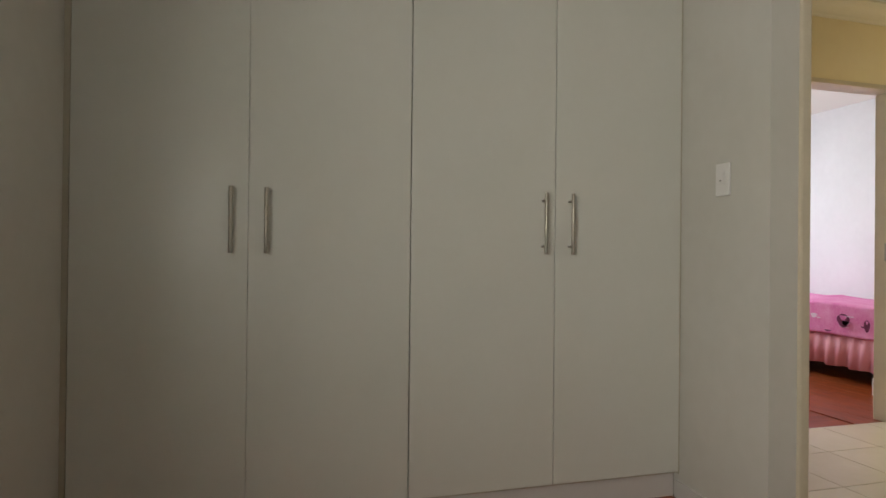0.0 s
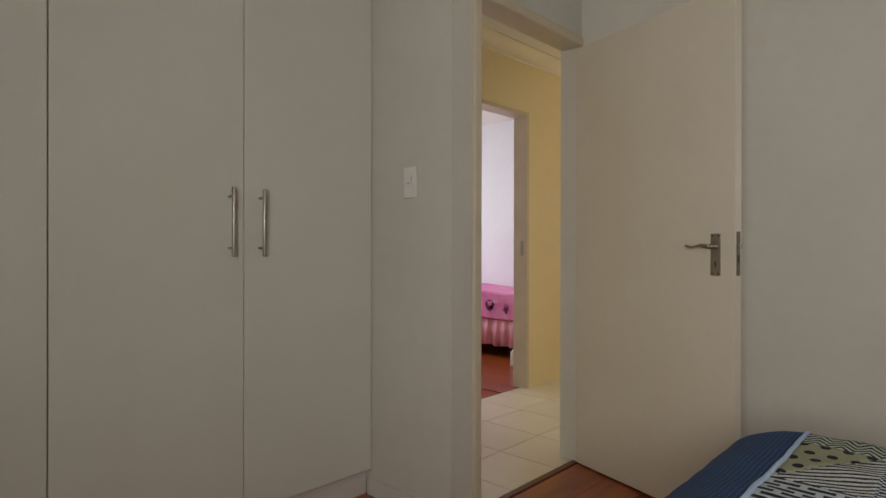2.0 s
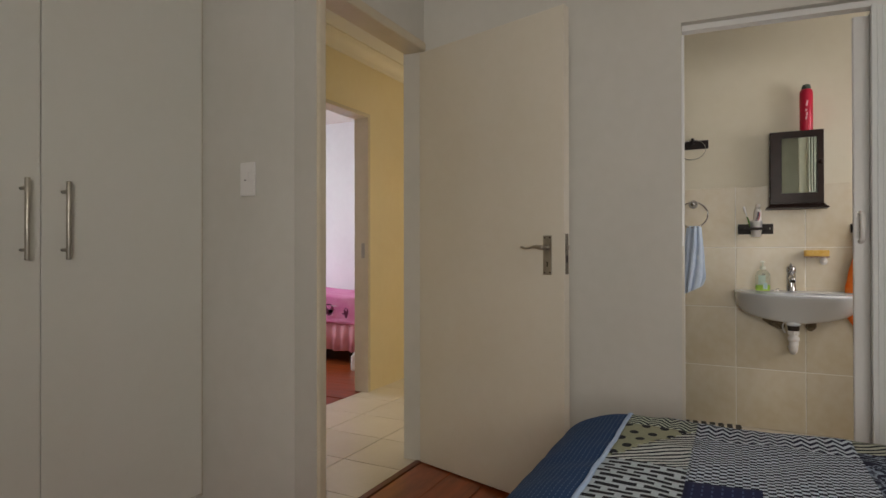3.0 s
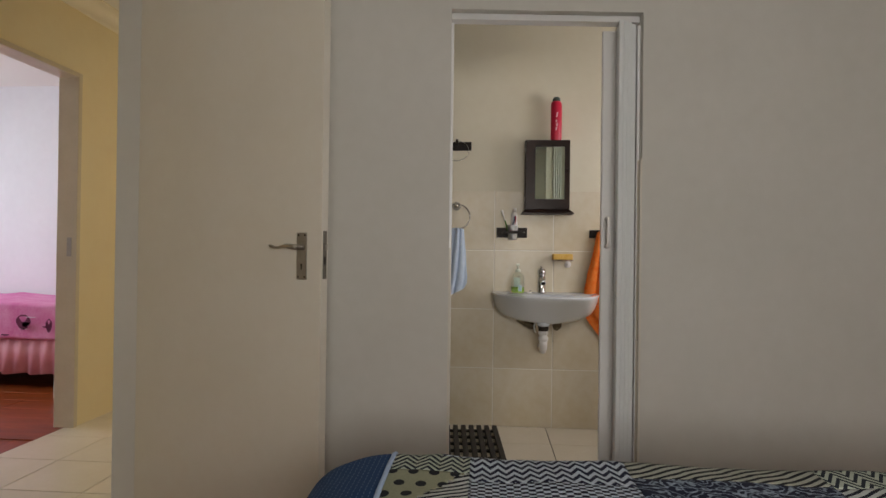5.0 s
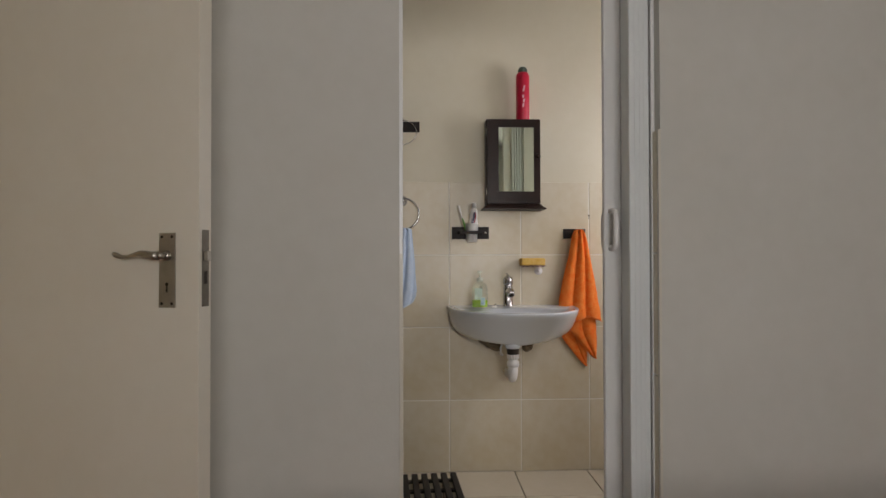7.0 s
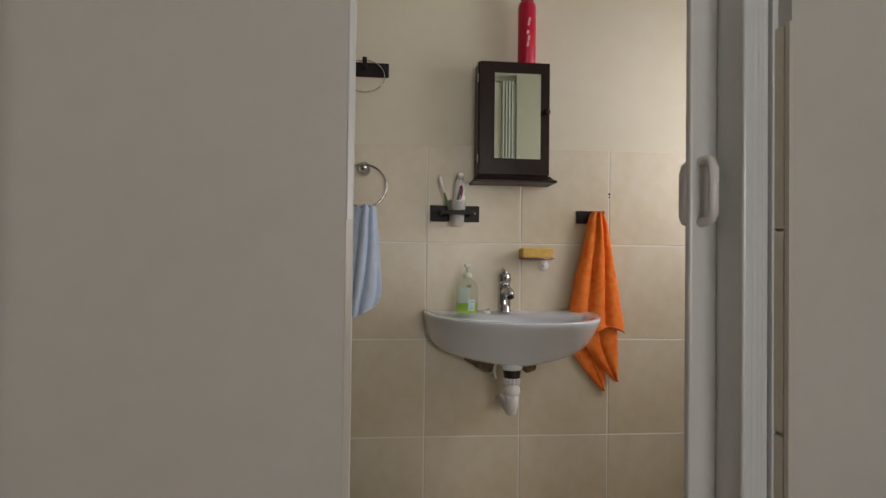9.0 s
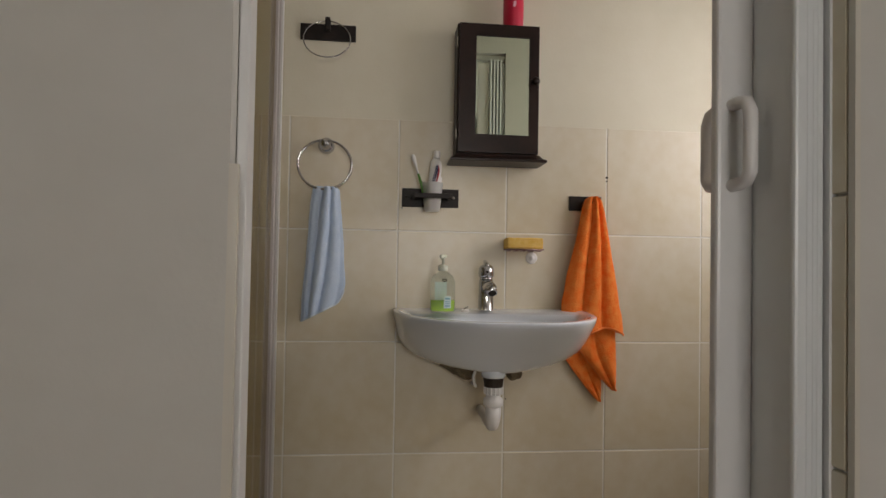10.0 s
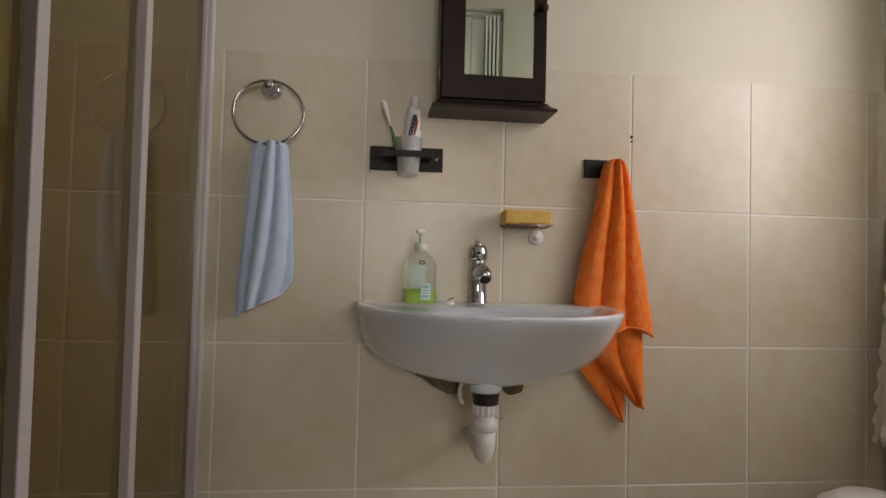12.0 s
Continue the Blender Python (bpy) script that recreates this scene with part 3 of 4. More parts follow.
def print_spot(y, z, ry, rz, material, ring=0.0):
    """A flat printed shape on the side of the duvet."""
    bm = bmesh.new()
    vs = []
    for k in range(20):
        t = 2 * math.pi * k / 20
        r = 1 + 0.12 * math.sin(3 * t)
        vs.append((ry * r * math.cos(t), rz * r * math.sin(t)))
    outer = [bm.verts.new((-0.513, y + a, z - 0.032 + b)) for a, b in vs]
    if ring:
        inner = [bm.verts.new((-0.513, y + a * ring, z + b * ring)) for a, b in vs]
        for k in range(20):
            bm.faces.new((outer[k], outer[(k + 1) % 20], inner[(k + 1) % 20], inner[k]))
    else:
        bm.faces.new(outer)
    part("print", bm, material, pink, "printed shape on pink cloth")


for y, z, a, b, mt, rg in [(-0.62, 0.53, 0.055, 0.05, PRINT_DARK, 0.55), (-0.64, 0.515, 0.03, 0.02, PRINT_PALE, 0), (-0.35, 0.55, 0.03, 0.02, PRINT_PALE, 0), (0.0, 0.52, 0.055, 0.05, PRINT_DARK, 0.55), (-0.82, 0.51, 0.025, 0.045, PRINT_DARK, 0.4), (0.3, 0.56, 0.03, 0.015, PRINT_PALE, 0)]:
    print_spot(y, z, a, b, mt, rg)
for k in range(16):
    y, z = -0.8 + 0.1 * k + 0.03 * math.sin(k * 2.3), 0.5 + 0.07 * math.sin(k * 1.7)
    print_spot(y, z, 0.03 + 0.012 * math.sin(k), 0.0045 + 0.002 * math.cos(k * 2), PRINT_DARK if k % 3 == 0 else PRINT_PALE)
rag = lathe([(0, 0), (0.05, 0), (0.055, 0.03), (0.04, 0.09), (0.045, 0.13), (0.02, 0.165), (0, 0.17)], 24)
for v in rag.verts:
    v.co += Vector((noise.noise(v.co * 25), noise.noise(v.co * 25 + Vector((9, 0, 0))), 0)) * 0.02
rg = finish("plastic_bag", rag, PLASTIC, smooth=True)
rg.matrix_world = pose(4.05, 3.25, -0.008)
tagged(rg, "crumpled white plastic bag on the red floor by the pink bed", "bag")

# ---- bathroom folding door ----
fd = thing("folding_door", M_B.copy(), "white plastic folding door pushed open in the bathroom doorway", "folding door")
part("track", boxes((0.034, 0.086, -0.757, -0.003, 1.984, BATH_H - 0.001)), PVC, fd, bevel=0.002)
part("jamb_channel", boxes((0.03, 0.09, -0.759, -0.748, 0.004, 1.971)), PVC, fd)
part("closing_channel", boxes((0.035, 0.085, -0.012, -0.0005, 0.004, 1.971)), PVC, fd, bevel=0.002)
lead = part("lead_post", boxes((0.088, 0.106, -0.682, -0.625, 0.012, 1.97)), PVC, fd, bevel=0.005)
for s in (-1, 1):
    bm = bmesh.new()
    x0 = 0.088 if s < 0 else 0.106
    xo = x0 + s * 0.036
    pts = [(x0, 1.084), (x0 + s * 0.014, 1.084), (x0 + s * 0.029, 1.088), (xo, 1.098), (xo, 1.115), (xo, 1.155), (xo, 1.178), (x0 + s * 0.029, 1.192), (x0 + s * 0.014, 1.196), (x0, 1.196)]
    add_tube(bm, [(x, -0.647, z) for x, z in pts], [0.0092] * 10, 14)
    part("pull_handle", bm, PLASTIC, lead, "white plastic pull handle", smooth=True)
for k, (near, front, back) in enumerate([(0.0, -0.672, -0.690), (0.014, -0.6935, -0.706), (0.029, -0.7145, -0.722), (0.043, -0.735, -0.738)]):
    half = (0.119 - near) / 2
    tilt = math.degrees(math.atan2(back - front, 2 * half))
    m = Matrix.Translation((near + half, (front + back) / 2, 0)) @ pose(0, 0, 0, 0, 0, tilt)
    pan = part("panel", boxes((-half, half, -0.0045, 0.0045, 0.012, 1.98, m)), PVC_PANEL, fd, bevel=0.002)
    bm = bmesh.new()
    q = m @ Vector((-half - 0.003, 0, 0))
    add_box(bm, q.x - 0.005, q.x + 0.006, q.y - 0.0098, q.y + 0.0098, 0.012, 1.98)
    part("hinge_strip", bm, PVC_PANEL, pan, bevel=0.004)

# tile edging on the reveals
wall("tile_trim", mat("tile_edge_trim", "d8d2c4", 0.3), (-0.004, 0.006, -0.0095, 0.0, 0.0, 1.068), (-0.004, 0.006, -0.7599, -0.752, 0.0, 1.43), m=M_B)

# ---- basin ----
BZ = 0.82
basin = thing("wash_basin", pose(BATH_X, -0.05, BZ), "white ceramic wall-hung wash basin with one tap", "wash basin")


def basin_ring(w, d, n=48, back=0.0):
    """Half oval with its straight side against the wall."""
    pts = []
    for k in range(n + 1):
        t = math.pi * k / n
        c, s = math.cos(t), math.sin(t)
        x = -back - d * abs(s) ** 0.8
        y = w * math.copysign(abs(c) ** 0.85, c)
        pts.append((x, y))
    return pts


bm = bmesh.new()
LEVELS = [(0.3075, 0.4435, 0.0, -0.0015), (0.309, 0.4445, 0.0, -0.005), (0.308, 0.438, 0.0, -0.014), (0.3065, 0.428, 0.0, -0.024), (0.304, 0.408, 0.0, -0.038), (0.300, 0.378, 0.0, -0.06), (0.293, 0.344, 0.0, -0.085), (0.281, 0.314, 0.0, -0.108), (0.262, 0.292, 0.0, -0.126), (0.23, 0.274, 0.0, -0.142), (0.18, 0.258, 0.0, -0.155), (0.115, 0.248, 0.0, -0.163)]
rings = [[bm.verts.new((x, y, z)) for x, y in basin_ring(w, d, back=b)] for w, d, b, z in LEVELS]
for A, B in zip(rings, rings[1:]):
    for k in range(len(A) - 1):
        bm.faces.new((A[k], A[k + 1], B[k + 1], B[k]))
bm.faces.new(rings[-1])
# top deck, rolled rim and bowl
inner = []
for w, d, cx, z, bk in [(0.304, 0.44, 0, 0.0, 0.0), (0.29, 0.424, 0, 0.0, 0.004), (0.258, 0.385, 0, -0.008, 0.112), (0.243, 0.37, 0, -0.03, 0.122), (0.2, 0.33, 0, -0.075, 0.14), (0.13, 0.28, 0, -0.112, 0.165), (0.05, 0.24, 0, -0.128, 0.19)]:
    inner.append([bm.verts.new((-bk - (d - bk) * abs(math.sin(math.pi * k / 48)) ** 0.8, w * math.copysign(abs(math.cos(math.pi * k / 48)) ** 0.85, math.cos(math.pi * k / 48)), z)) for k in range(49)])
prev = rings[0]
for R in inner:
    for k in range(48):
        bm.faces.new((prev[k], R[k], R[k + 1], prev[k + 1]))
    prev = R
for A, B in zip(inner[2:], inner[3:]):
    bm.faces.new((A[0], B[0], B[48], A[48]))
bm.faces.new(inner[-1])
bm.faces.new((inner[1][0], inner[2][0], inner[2][48], inner[1][48]))
bm.faces.new((inner[0][0], inner[1][0], inner[1][48], inner[0][48]))
bm.faces.new((rings[0][0], inner[0][0], inner[0][48], rings[0][48]))
bmesh.ops.remove_doubles(bm, verts=bm.verts, dist=0.0004)
part("bowl", bm, CERAMIC, basin, smooth=True)
waste = part("waste_collar", lathe([(0, -0.178), (0.033, -0.178), (0.035, -0.172), (0.035, -0.155), (0.028, -0.15), (0, -0.15)], 32, Matrix.Translation((-0.22, 0.02, 0))), CERAMIC, basin, smooth=True)
part("drain_washer", lathe([(0, -0.205), (0.027, -0.205), (0.03, -0.178), (0, -0.178)], 24, Matrix.Translation((-0.22, 0.02, 0))), WASHER, basin, "dark brown washer under basin", smooth=False)
nut = lathe([(0, -0.228), (0.021, -0.228), (0.026, -0.222), (0.026, -0.205), (0, -0.205)], 12, Matrix.Translation((-0.22, 0.02, 0)))
for k in range(14):
    a = 2 * math.pi * k / 14
    add_cyl(nut, (-0.22 + 0.0258 * math.cos(a), 0.02 + 0.0258 * math.sin(a), -0.2265), (-0.22 + 0.0258 * math.cos(a), 0.02 + 0.0258 * math.sin(a), -0.2055), 0.0024, seg=6)
part("trap_nut", nut, PLASTIC, basin, "ribbed white plastic nut")
part("trap_sleeve", lathe([(0, -0.262), (0.024, -0.262), (0.028, -0.258), (0.028, -0.24), (0.021, -0.236), (0.021, -0.228), (0, -0.228)], 28, Matrix.Translation((-0.22, 0.02, 0))), PLASTIC, basin, smooth=True)
bm = bmesh.new()
add_tube(bm, [(-0.22, 0.02, -0.262), (-0.22, 0.02, -0.29), (-0.219, 0.02, -0.305), (-0.212, 0.02, -0.317), (-0.195, 0.02, -0.323), (-0.14, 0.02, -0.325), (-0.08, 0.02, -0.325), (-0.003, 0.02, -0.325)], [0.0235, 0.0222, 0.0205, 0.0185, 0.0165, 0.0145, 0.014, 0.014], 24)
part("trap_pipe", bm, PLASTIC, basin, "white plastic waste pipe", smooth=True)
bm = bmesh.new()
add_tube(bm, [(-0.15, 0.045, -0.158), (-0.15, 0.06, -0.172), (-0.148, 0.067, -0.19), (-0.142, 0.064, -0.212), (-0.12, 0.055, -0.226), (-0.07, 0.05, -0.235), (-0.003, 0.05, -0.24)], 0.0045, 10)
part("supply_hose", bm, PVC, basin, smooth=True)
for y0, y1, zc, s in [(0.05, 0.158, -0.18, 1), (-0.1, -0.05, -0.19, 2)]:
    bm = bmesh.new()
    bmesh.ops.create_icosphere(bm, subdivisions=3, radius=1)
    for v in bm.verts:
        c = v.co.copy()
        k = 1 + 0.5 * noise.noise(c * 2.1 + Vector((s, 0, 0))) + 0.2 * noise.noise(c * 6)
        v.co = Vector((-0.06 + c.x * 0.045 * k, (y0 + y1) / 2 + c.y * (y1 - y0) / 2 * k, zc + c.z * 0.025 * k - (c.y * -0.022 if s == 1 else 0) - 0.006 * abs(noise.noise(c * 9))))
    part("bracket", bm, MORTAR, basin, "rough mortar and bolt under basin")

tap = thing("basin_tap", pose(3.655, -0.03, BZ), "chrome single lever mixer tap on the basin", "tap")
part("body", lathe([(0, 0), (0.0255, 0), (0.0255, 0.003), (0.0238, 0.006), (0.0232, 0.05), (0.0228, 0.09), (0.0215, 0.096), (0, 0.0965)], 36), CHROME, tap, smooth=True)
part("neck_ring", lathe([(0, 0.0967), (0.0195, 0.0967), (0.0205, 0.099), (0.0205, 0.103), (0.0195, 0.1045), (0, 0.1045)], 32), CHROME, tap, smooth=True)
bm = bmesh.new()
add_tube(bm, [(-0.006, 0, 0.068), (-0.03, 0, 0.076), (-0.06, 0, 0.081), (-0.08, 0, 0.08), (-0.096, 0, 0.07)], [0.018, 0.0165, 0.015, 0.0145, 0.0148], 20)
add_cyl(bm, (-0.09, 0, 0.0775), (-0.106, 0, 0.0605), 0.0158, 0.0152, 24)
spout = part("spout", bm, CHROME, tap, smooth=True)
bm = bmesh.new()
add_cyl(bm, (-0.1061, 0, 0.0604), (-0.1068, 0, 0.0597), 0.0118, seg=20)
part("aerator", bm, DARK, spout, "dark aerator in the spout")
hd = lathe([(0, 0.1047), (0.0225, 0.1047), (0.0242, 0.109), (0.0245, 0.12), (0.0235, 0.131), (0.0195, 0.139), (0.011, 0.144), (0, 0.1455)], 32)
add_tube(hd, [(-0.016, 0, 0.139), (0.004, 0, 0.1455), (0.026, -0.001, 0.15), (0.04, -0.002, 0.153)], [0.0065, 0.0075, 0.007, 0.0055], 14)
lev = part("lever", hd, CHROME, tap, smooth=True)
bm = bmesh.new()
add_cyl(bm, (-0.0238, 0.001, 0.122), (-0.0251, 0.001, 0.122), 0.0036, seg=14)
part("screw_cap", bm, DARK, lev, "small dark screw cap")
bm = bmesh.new()
add_cyl(bm, (-0.0222, 0.003, 0.046), (-0.0238, 0.003, 0.046), 0.0016, seg=10)
part("overflow_mark", bm, DARK, tap, "tiny dark mark")

# soap dispenser
sb = thing("soap_dispenser", pose(3.60, 0.112, BZ + 0.0005), "clear pump bottle with a little green soap on the basin", "soap dispenser")
OV = Matrix.Diagonal((0.72, 1, 1, 1))
part("bottle", lathe([(0, 0), (0.033, 0), (0.037, 0.004), (0.0375, 0.078), (0.0368, 0.09), (0.0335, 0.1), (0.0265, 0.11), (0.017, 0.117), (0.0135, 0.121), (0.0135, 0.128), (0, 0.128)], 36, OV), CLEAR, sb, smooth=True)
part("liquid", lathe([(0, 0.003), (0.0345, 0.003), (0.0355, 0.008), (0.036, 0.034), (0, 0.0345)], 36, Matrix.Diagonal((0.7, 0.985, 1, 1))), GREEN, sb, "bright green liquid soap", smooth=True)
PUMP = mat("pump_plastic", "dfe2d0", 0.4)
part("collar", lathe([(0, 0.122), (0.015, 0.122), (0.015, 0.138), (0.006, 0.141), (0, 0.141)], 24), PUMP, sb, smooth=True)
bm = lathe([(0, 0.141), (0.0045, 0.141), (0.0045, 0.16), (0.011, 0.162), (0.011, 0.17), (0, 0.172)], 20)
add_tube(bm, [(0, 0, 0.166), (-0.02, 0.006, 0.166), (-0.036, 0.01, 0.162)], [0.005, 0.0045, 0.004], 10)
part("pump", bm, PUMP, sb, smooth=True)
part("label", boxes((-0.0296, -0.0288, -0.022, -0.001, 0.012, 0.048)), LABEL_BLUE, sb, "pale blue paper label")
for z0, z1 in ((0.016, 0.022), (0.025, 0.028), (0.031, 0.034), (0.038, 0.044)):
    part("print_bar", boxes((-0.0301, -0.0297, -0.019, -0.004, z0, z1)), TEAL, sb, "pale teal printed bar")
bm = bmesh.new()
add_tube(bm, [(-0.0278, -0.002 + 0.0062 * math.cos(2 * math.pi * k / 20), 0.095 + 0.0036 * math.sin(2 * math.pi * k / 20)) for k in range(20)], 0.0013, 6, closed=True)
part("badge", bm, DARK, sb, "small black oval ring printed on the bottle")
part("back_label", boxes((0.0284, 0.029, -0.014, 0.02, 0.012, 0.088)), LABEL_BLUE, sb, "pale label behind the bottle")
chip = thing("soap_scrap", pose(3.585, 0.045, BZ + 0.001), "small white soap scrap with dark mark on the basin", "soap")
bm = bmesh.new()
add_cyl(bm, (0, 0, 0), (0, 0, 0.008), 0.014, 0.011, 18)
part("scrap", bm, PLASTIC, chip, smooth=False, bevel=0.002)
bm = bmesh.new()
add_tube(bm, [(-0.004, 0.004, 0.008), (0, -0.002, 0.013), (0.002, -0.01, 0.016)], 0.0014, 8)
part("thread", bm, DARK, chip)

# ---- mirror cabinet ----
CF = 3.637
cab = thing("mirror_cabinet", pose(BATH_X, -0.06, 1.311), "dark brown wooden wall cabinet with small mirror in its door", "bathroom cabinet")
part("body", boxes((CF + 0.016 - BATH_X, -0.001, -0.128, 0.133, 0.0, 0.413)), DARKWOOD, cab, "dark brown box body", bevel=0.003)
door = part("door", boxes((CF - BATH_X, CF + 0.015 - BATH_X, 0.076, 0.128, 0.004, 0.409), (CF - BATH_X, CF + 0.015 - BATH_X, -0.126, -0.096, 0.004, 0.409), (CF - BATH_X, CF + 0.015 - BATH_X, -0.096, 0.076, 0.004, 0.06), (CF - BATH_X, CF + 0.015 - BATH_X, -0.096, 0.076, 0.372, 0.409)), DARKWOOD, cab)
tilt = Matrix.Translation((CF + 0.007 - BATH_X, -0.01, 0.216)) @ pose(0, 0, 0, 0, 0.34, 0.5)
part("mirror", boxes((-0.003, 0.003, -0.0845, 0.0845, -0.1545, 0.1545, tilt)), MIRROR, door, "small rectangular mirror")
knob = lathe([(0, 0), (0.005, 0), (0.005, 0.008), (0.012, 0.012), (0.013, 0.018), (0.009, 0.024), (0, 0.025)], 20, Matrix.Translation((CF - BATH_X, -0.112, 0.23)) @ pose(0, 0, 0, 0, -90, 0))
part("knob", knob, DARKWOOD, door, "round dark wooden knob", smooth=True)
for z in (0.06, 0.35):
    part("hinge", boxes((CF + 0.002 - BATH_X, CF + 0.022 - BATH_X, 0.1335, 0.135, z - 0.015, z + 0.015)), STEEL, cab, "small steel hinge")
bm = bmesh.new()
prof = [(0.0, 0.0, -0.001), (0.004, 0.003, -0.006), (0.012, 0.009, -0.013), (0.022, 0.017, -0.018), (0.024, 0.019, -0.020), (0.024, 0.019, -0.0255), (0.021, 0.016, -0.0265)]
rings = [[bm.verts.new(p) for p in ((-0.002, -0.13 - e, z), (CF - 0.001 - o - BATH_X, -0.13 - e, z), (CF - 0.001 - o - BATH_X, 0.134 + e, z), (-0.002, 0.134 + e, z))] for o, e, z in prof]
for A, B in zip(rings, rings[1:]):
    for k in range(4):
        bm.faces.new((A[k], A[(k + 1) % 4], B[(k + 1) % 4], B[k]))
bm.faces.new(rings[0])
bm.faces.new(rings[-1])
part("ledge", bm, DARKWOOD, cab, "coved wooden ledge with thin lip")

CAN_PRINT = mat("can_print", "e8b4c0", 0.4)
can = thing("aerosol_can", pose(3.672, -0.108, 1.7185), "tall red aerosol can with grey cap standing on the cabinet", "aerosol can")
part("body", lathe([(0, 0), (0.031, 0), (0.0325, 0.004), (0.0325, 0.215), (0.03, 0.228), (0.024, 0.236), (0, 0.236)], 32), CANRED, can, smooth=True)
part("cap", lathe([(0, 0.2365), (0.023, 0.2365), (0.0225, 0.25), (0.016, 0.262), (0, 0.265)], 28), CAP, can, "dull grey green cap", smooth=True)
for y, z0, z1 in ((0.006, 0.06, 0.078), (0.003, 0.082, 0.1), (0.007, 0.104, 0.118), (0.005, 0.135, 0.165)):
    part("script_mark", boxes((-0.0337, -0.0322, y - 0.0035, y + 0.0045, z0, z1, Matrix.Rotation(0.2, 4, "X") @ Matrix.Translation((0, z0 * 0.18, 0)))), CAN_PRINT, can, "pale pink slanted print", bevel=0.0004)

# ---- rings, hooks and holders on the tiles ----
W = BATH_X
r1 = thing("towel_ring", pose(W, 0.481, 1.334), "chrome towel ring on the beige tiles", "towel ring")
part("rosette", lathe([(0, 0), (0.026, 0), (0.026, 0.004), (0.018, 0.012), (0.011, 0.018), (0.011, 0.036), (0.014, 0.042), (0.010, 0.05), (0, 0.052)], 28, pose(-0.001, 0, 0, 0, -90, 0)), CHROME, r1, smooth=True)
bm = bmesh.new()
add_tube(bm, [(-0.038, 0.083 * math.sin(2 * math.pi * k / 48), -0.066 + 0.077 * math.cos(2 * math.pi * k / 48)) for k in range(48)], 0.0038, 12, closed=True)
part("ring", bm, CHROME, r1, "round chrome ring", smooth=True)

r2 = thing("towel_hook_ring", pose(W + 0.0075, 0.483, 1.701), "thin metal ring on a black iron plate above the tiles", "towel ring")
part("plate", boxes((-0.008, 0, -0.088, 0.088, -0.026, 0.026)), IRON, r2, bevel=0.0015)
bm = boxes((-0.034, -0.0082, -0.008, 0.008, 0.0, 0.04))
part("lug", bm, IRON, r2, bevel=0.003)
bm = bmesh.new()
add_tube(bm, [(-0.028 - 0.012 * (1 - math.cos(2 * math.pi * k / 40)), 0.073 * math.sin(2 * math.pi * k / 40), -0.034 + 0.062 * math.cos(2 * math.pi * k / 40)) for k in range(40)], 0.002, 8, closed=True)
part("ring", bm, CHROME, r2, "thin wire ring", smooth=True)

cp = thing("tumbler_holder", pose(W, 0.145, 1.176), "black iron tumbler holder fixed on the tiles", "tumbler holder")
part("plate", boxes((-0.007, -0.0005, -0.092, 0.092, -0.03, 0.03)), IRON, cp, bevel=0.002)
for y in (-0.075, 0.077):
    bm = bmesh.new()
    add_cyl(bm, (-0.0071, y, 0.002), (-0.0088, y, 0.002), 0.0045, 0.0035, 12)
    part("screw", bm, STEEL if y < 0 else DARK, cp, smooth=True)
bm = boxes((-0.077, -0.0072, -0.062, -0.054, -0.006, 0.006), (-0.077, -0.0072, 0.05, 0.058, -0.006, 0.006), (-0.081, -0.0772, -0.062, 0.058, -0.008, 0.008))
part("bracket", bm, IRON, cp, bevel=0.002)
CX = W - 0.0425
tb = thing("tumbler", pose(CX, 0.142, 1.176 - 0.047), "frosted plastic tumbler hanging in the iron holder", "tumbler")
part("cup", lathe([(0, 0), (0.023, 0), (0.0252, 0.004), (0.0335, 0.092), (0.0318, 0.092), (0.0236, 0.006), (0, 0.006)], 40), FROST, tb, smooth=True)
tp = thing("toothpaste_tube", pose(CX, 0.139, 1.176 - 0.038, 3, -2, 0), "white toothpaste tube standing cap up in the tumbler", "toothpaste")


def oval_loft(secs, seg=24):
    bm = bmesh.new()
    rr = [[bm.verts.new((a * math.cos(2 * math.pi * k / seg), b * math.sin(2 * math.pi * k / seg) + y, z)) for k in range(seg)] for z, a, b, y in secs]
    for A, B in zip(rr, rr[1:]):
        for k in range(seg):
            bm.faces.new((A[k], A[(k + 1) % seg], B[(k + 1) % seg], B[k]))
    bm.faces.new(rr[0]), bm.faces.new(rr[-1])
    return bm


tube = oval_loft([(0.0, 0.002, 0.0205, 0), (0.04, 0.009, 0.0212, 0), (0.08, 0.0135, 0.0215, 0), (0.1, 0.015, 0.021, -0.0005), (0.108, 0.014, 0.0185, 0.0018), (0.116, 0.0155, 0.0195, 0.0008), (0.136, 0.0165, 0.0185, 0), (0.15, 0.0145, 0.0165, 0.001), (0.159, 0.0105, 0.011, 0.001)])
for v in tube.verts:
    v.co += Vector((1, 0.8, 0)) * 0.0012 * noise.noise(v.co * 60)
part("tube", tube, PLASTIC, tp, "crumpled white tube", smooth=True)
part("cap", lathe([(0, 0.1595), (0.0115, 0.1595), (0.0108, 0.182), (0.0095, 0.184), (0, 0.1842)], 24), PLASTIC, tp, smooth=True)
bm = bmesh.new()
for k in range(6):
    z0 = 0.083 + 0.0092 * k
    add_tube(bm, [(-0.0186, 0.011 - 0.0016 * k, z0), (-0.0192, 0.0065 - 0.0016 * k, z0 + 0.0062), (-0.0192, 0.003 - 0.0016 * k, z0 + 0.002)], [0.0017, 0.0022, 0.0015], 6)
add_tube(bm, [(-0.0192, 0.0035, 0.084), (-0.0195, 0.0, 0.105), (-0.0195, -0.003, 0.122), (-0.018, -0.0015, 0.138)], [0.0012, 0.002, 0.0022, 0.001], 8)
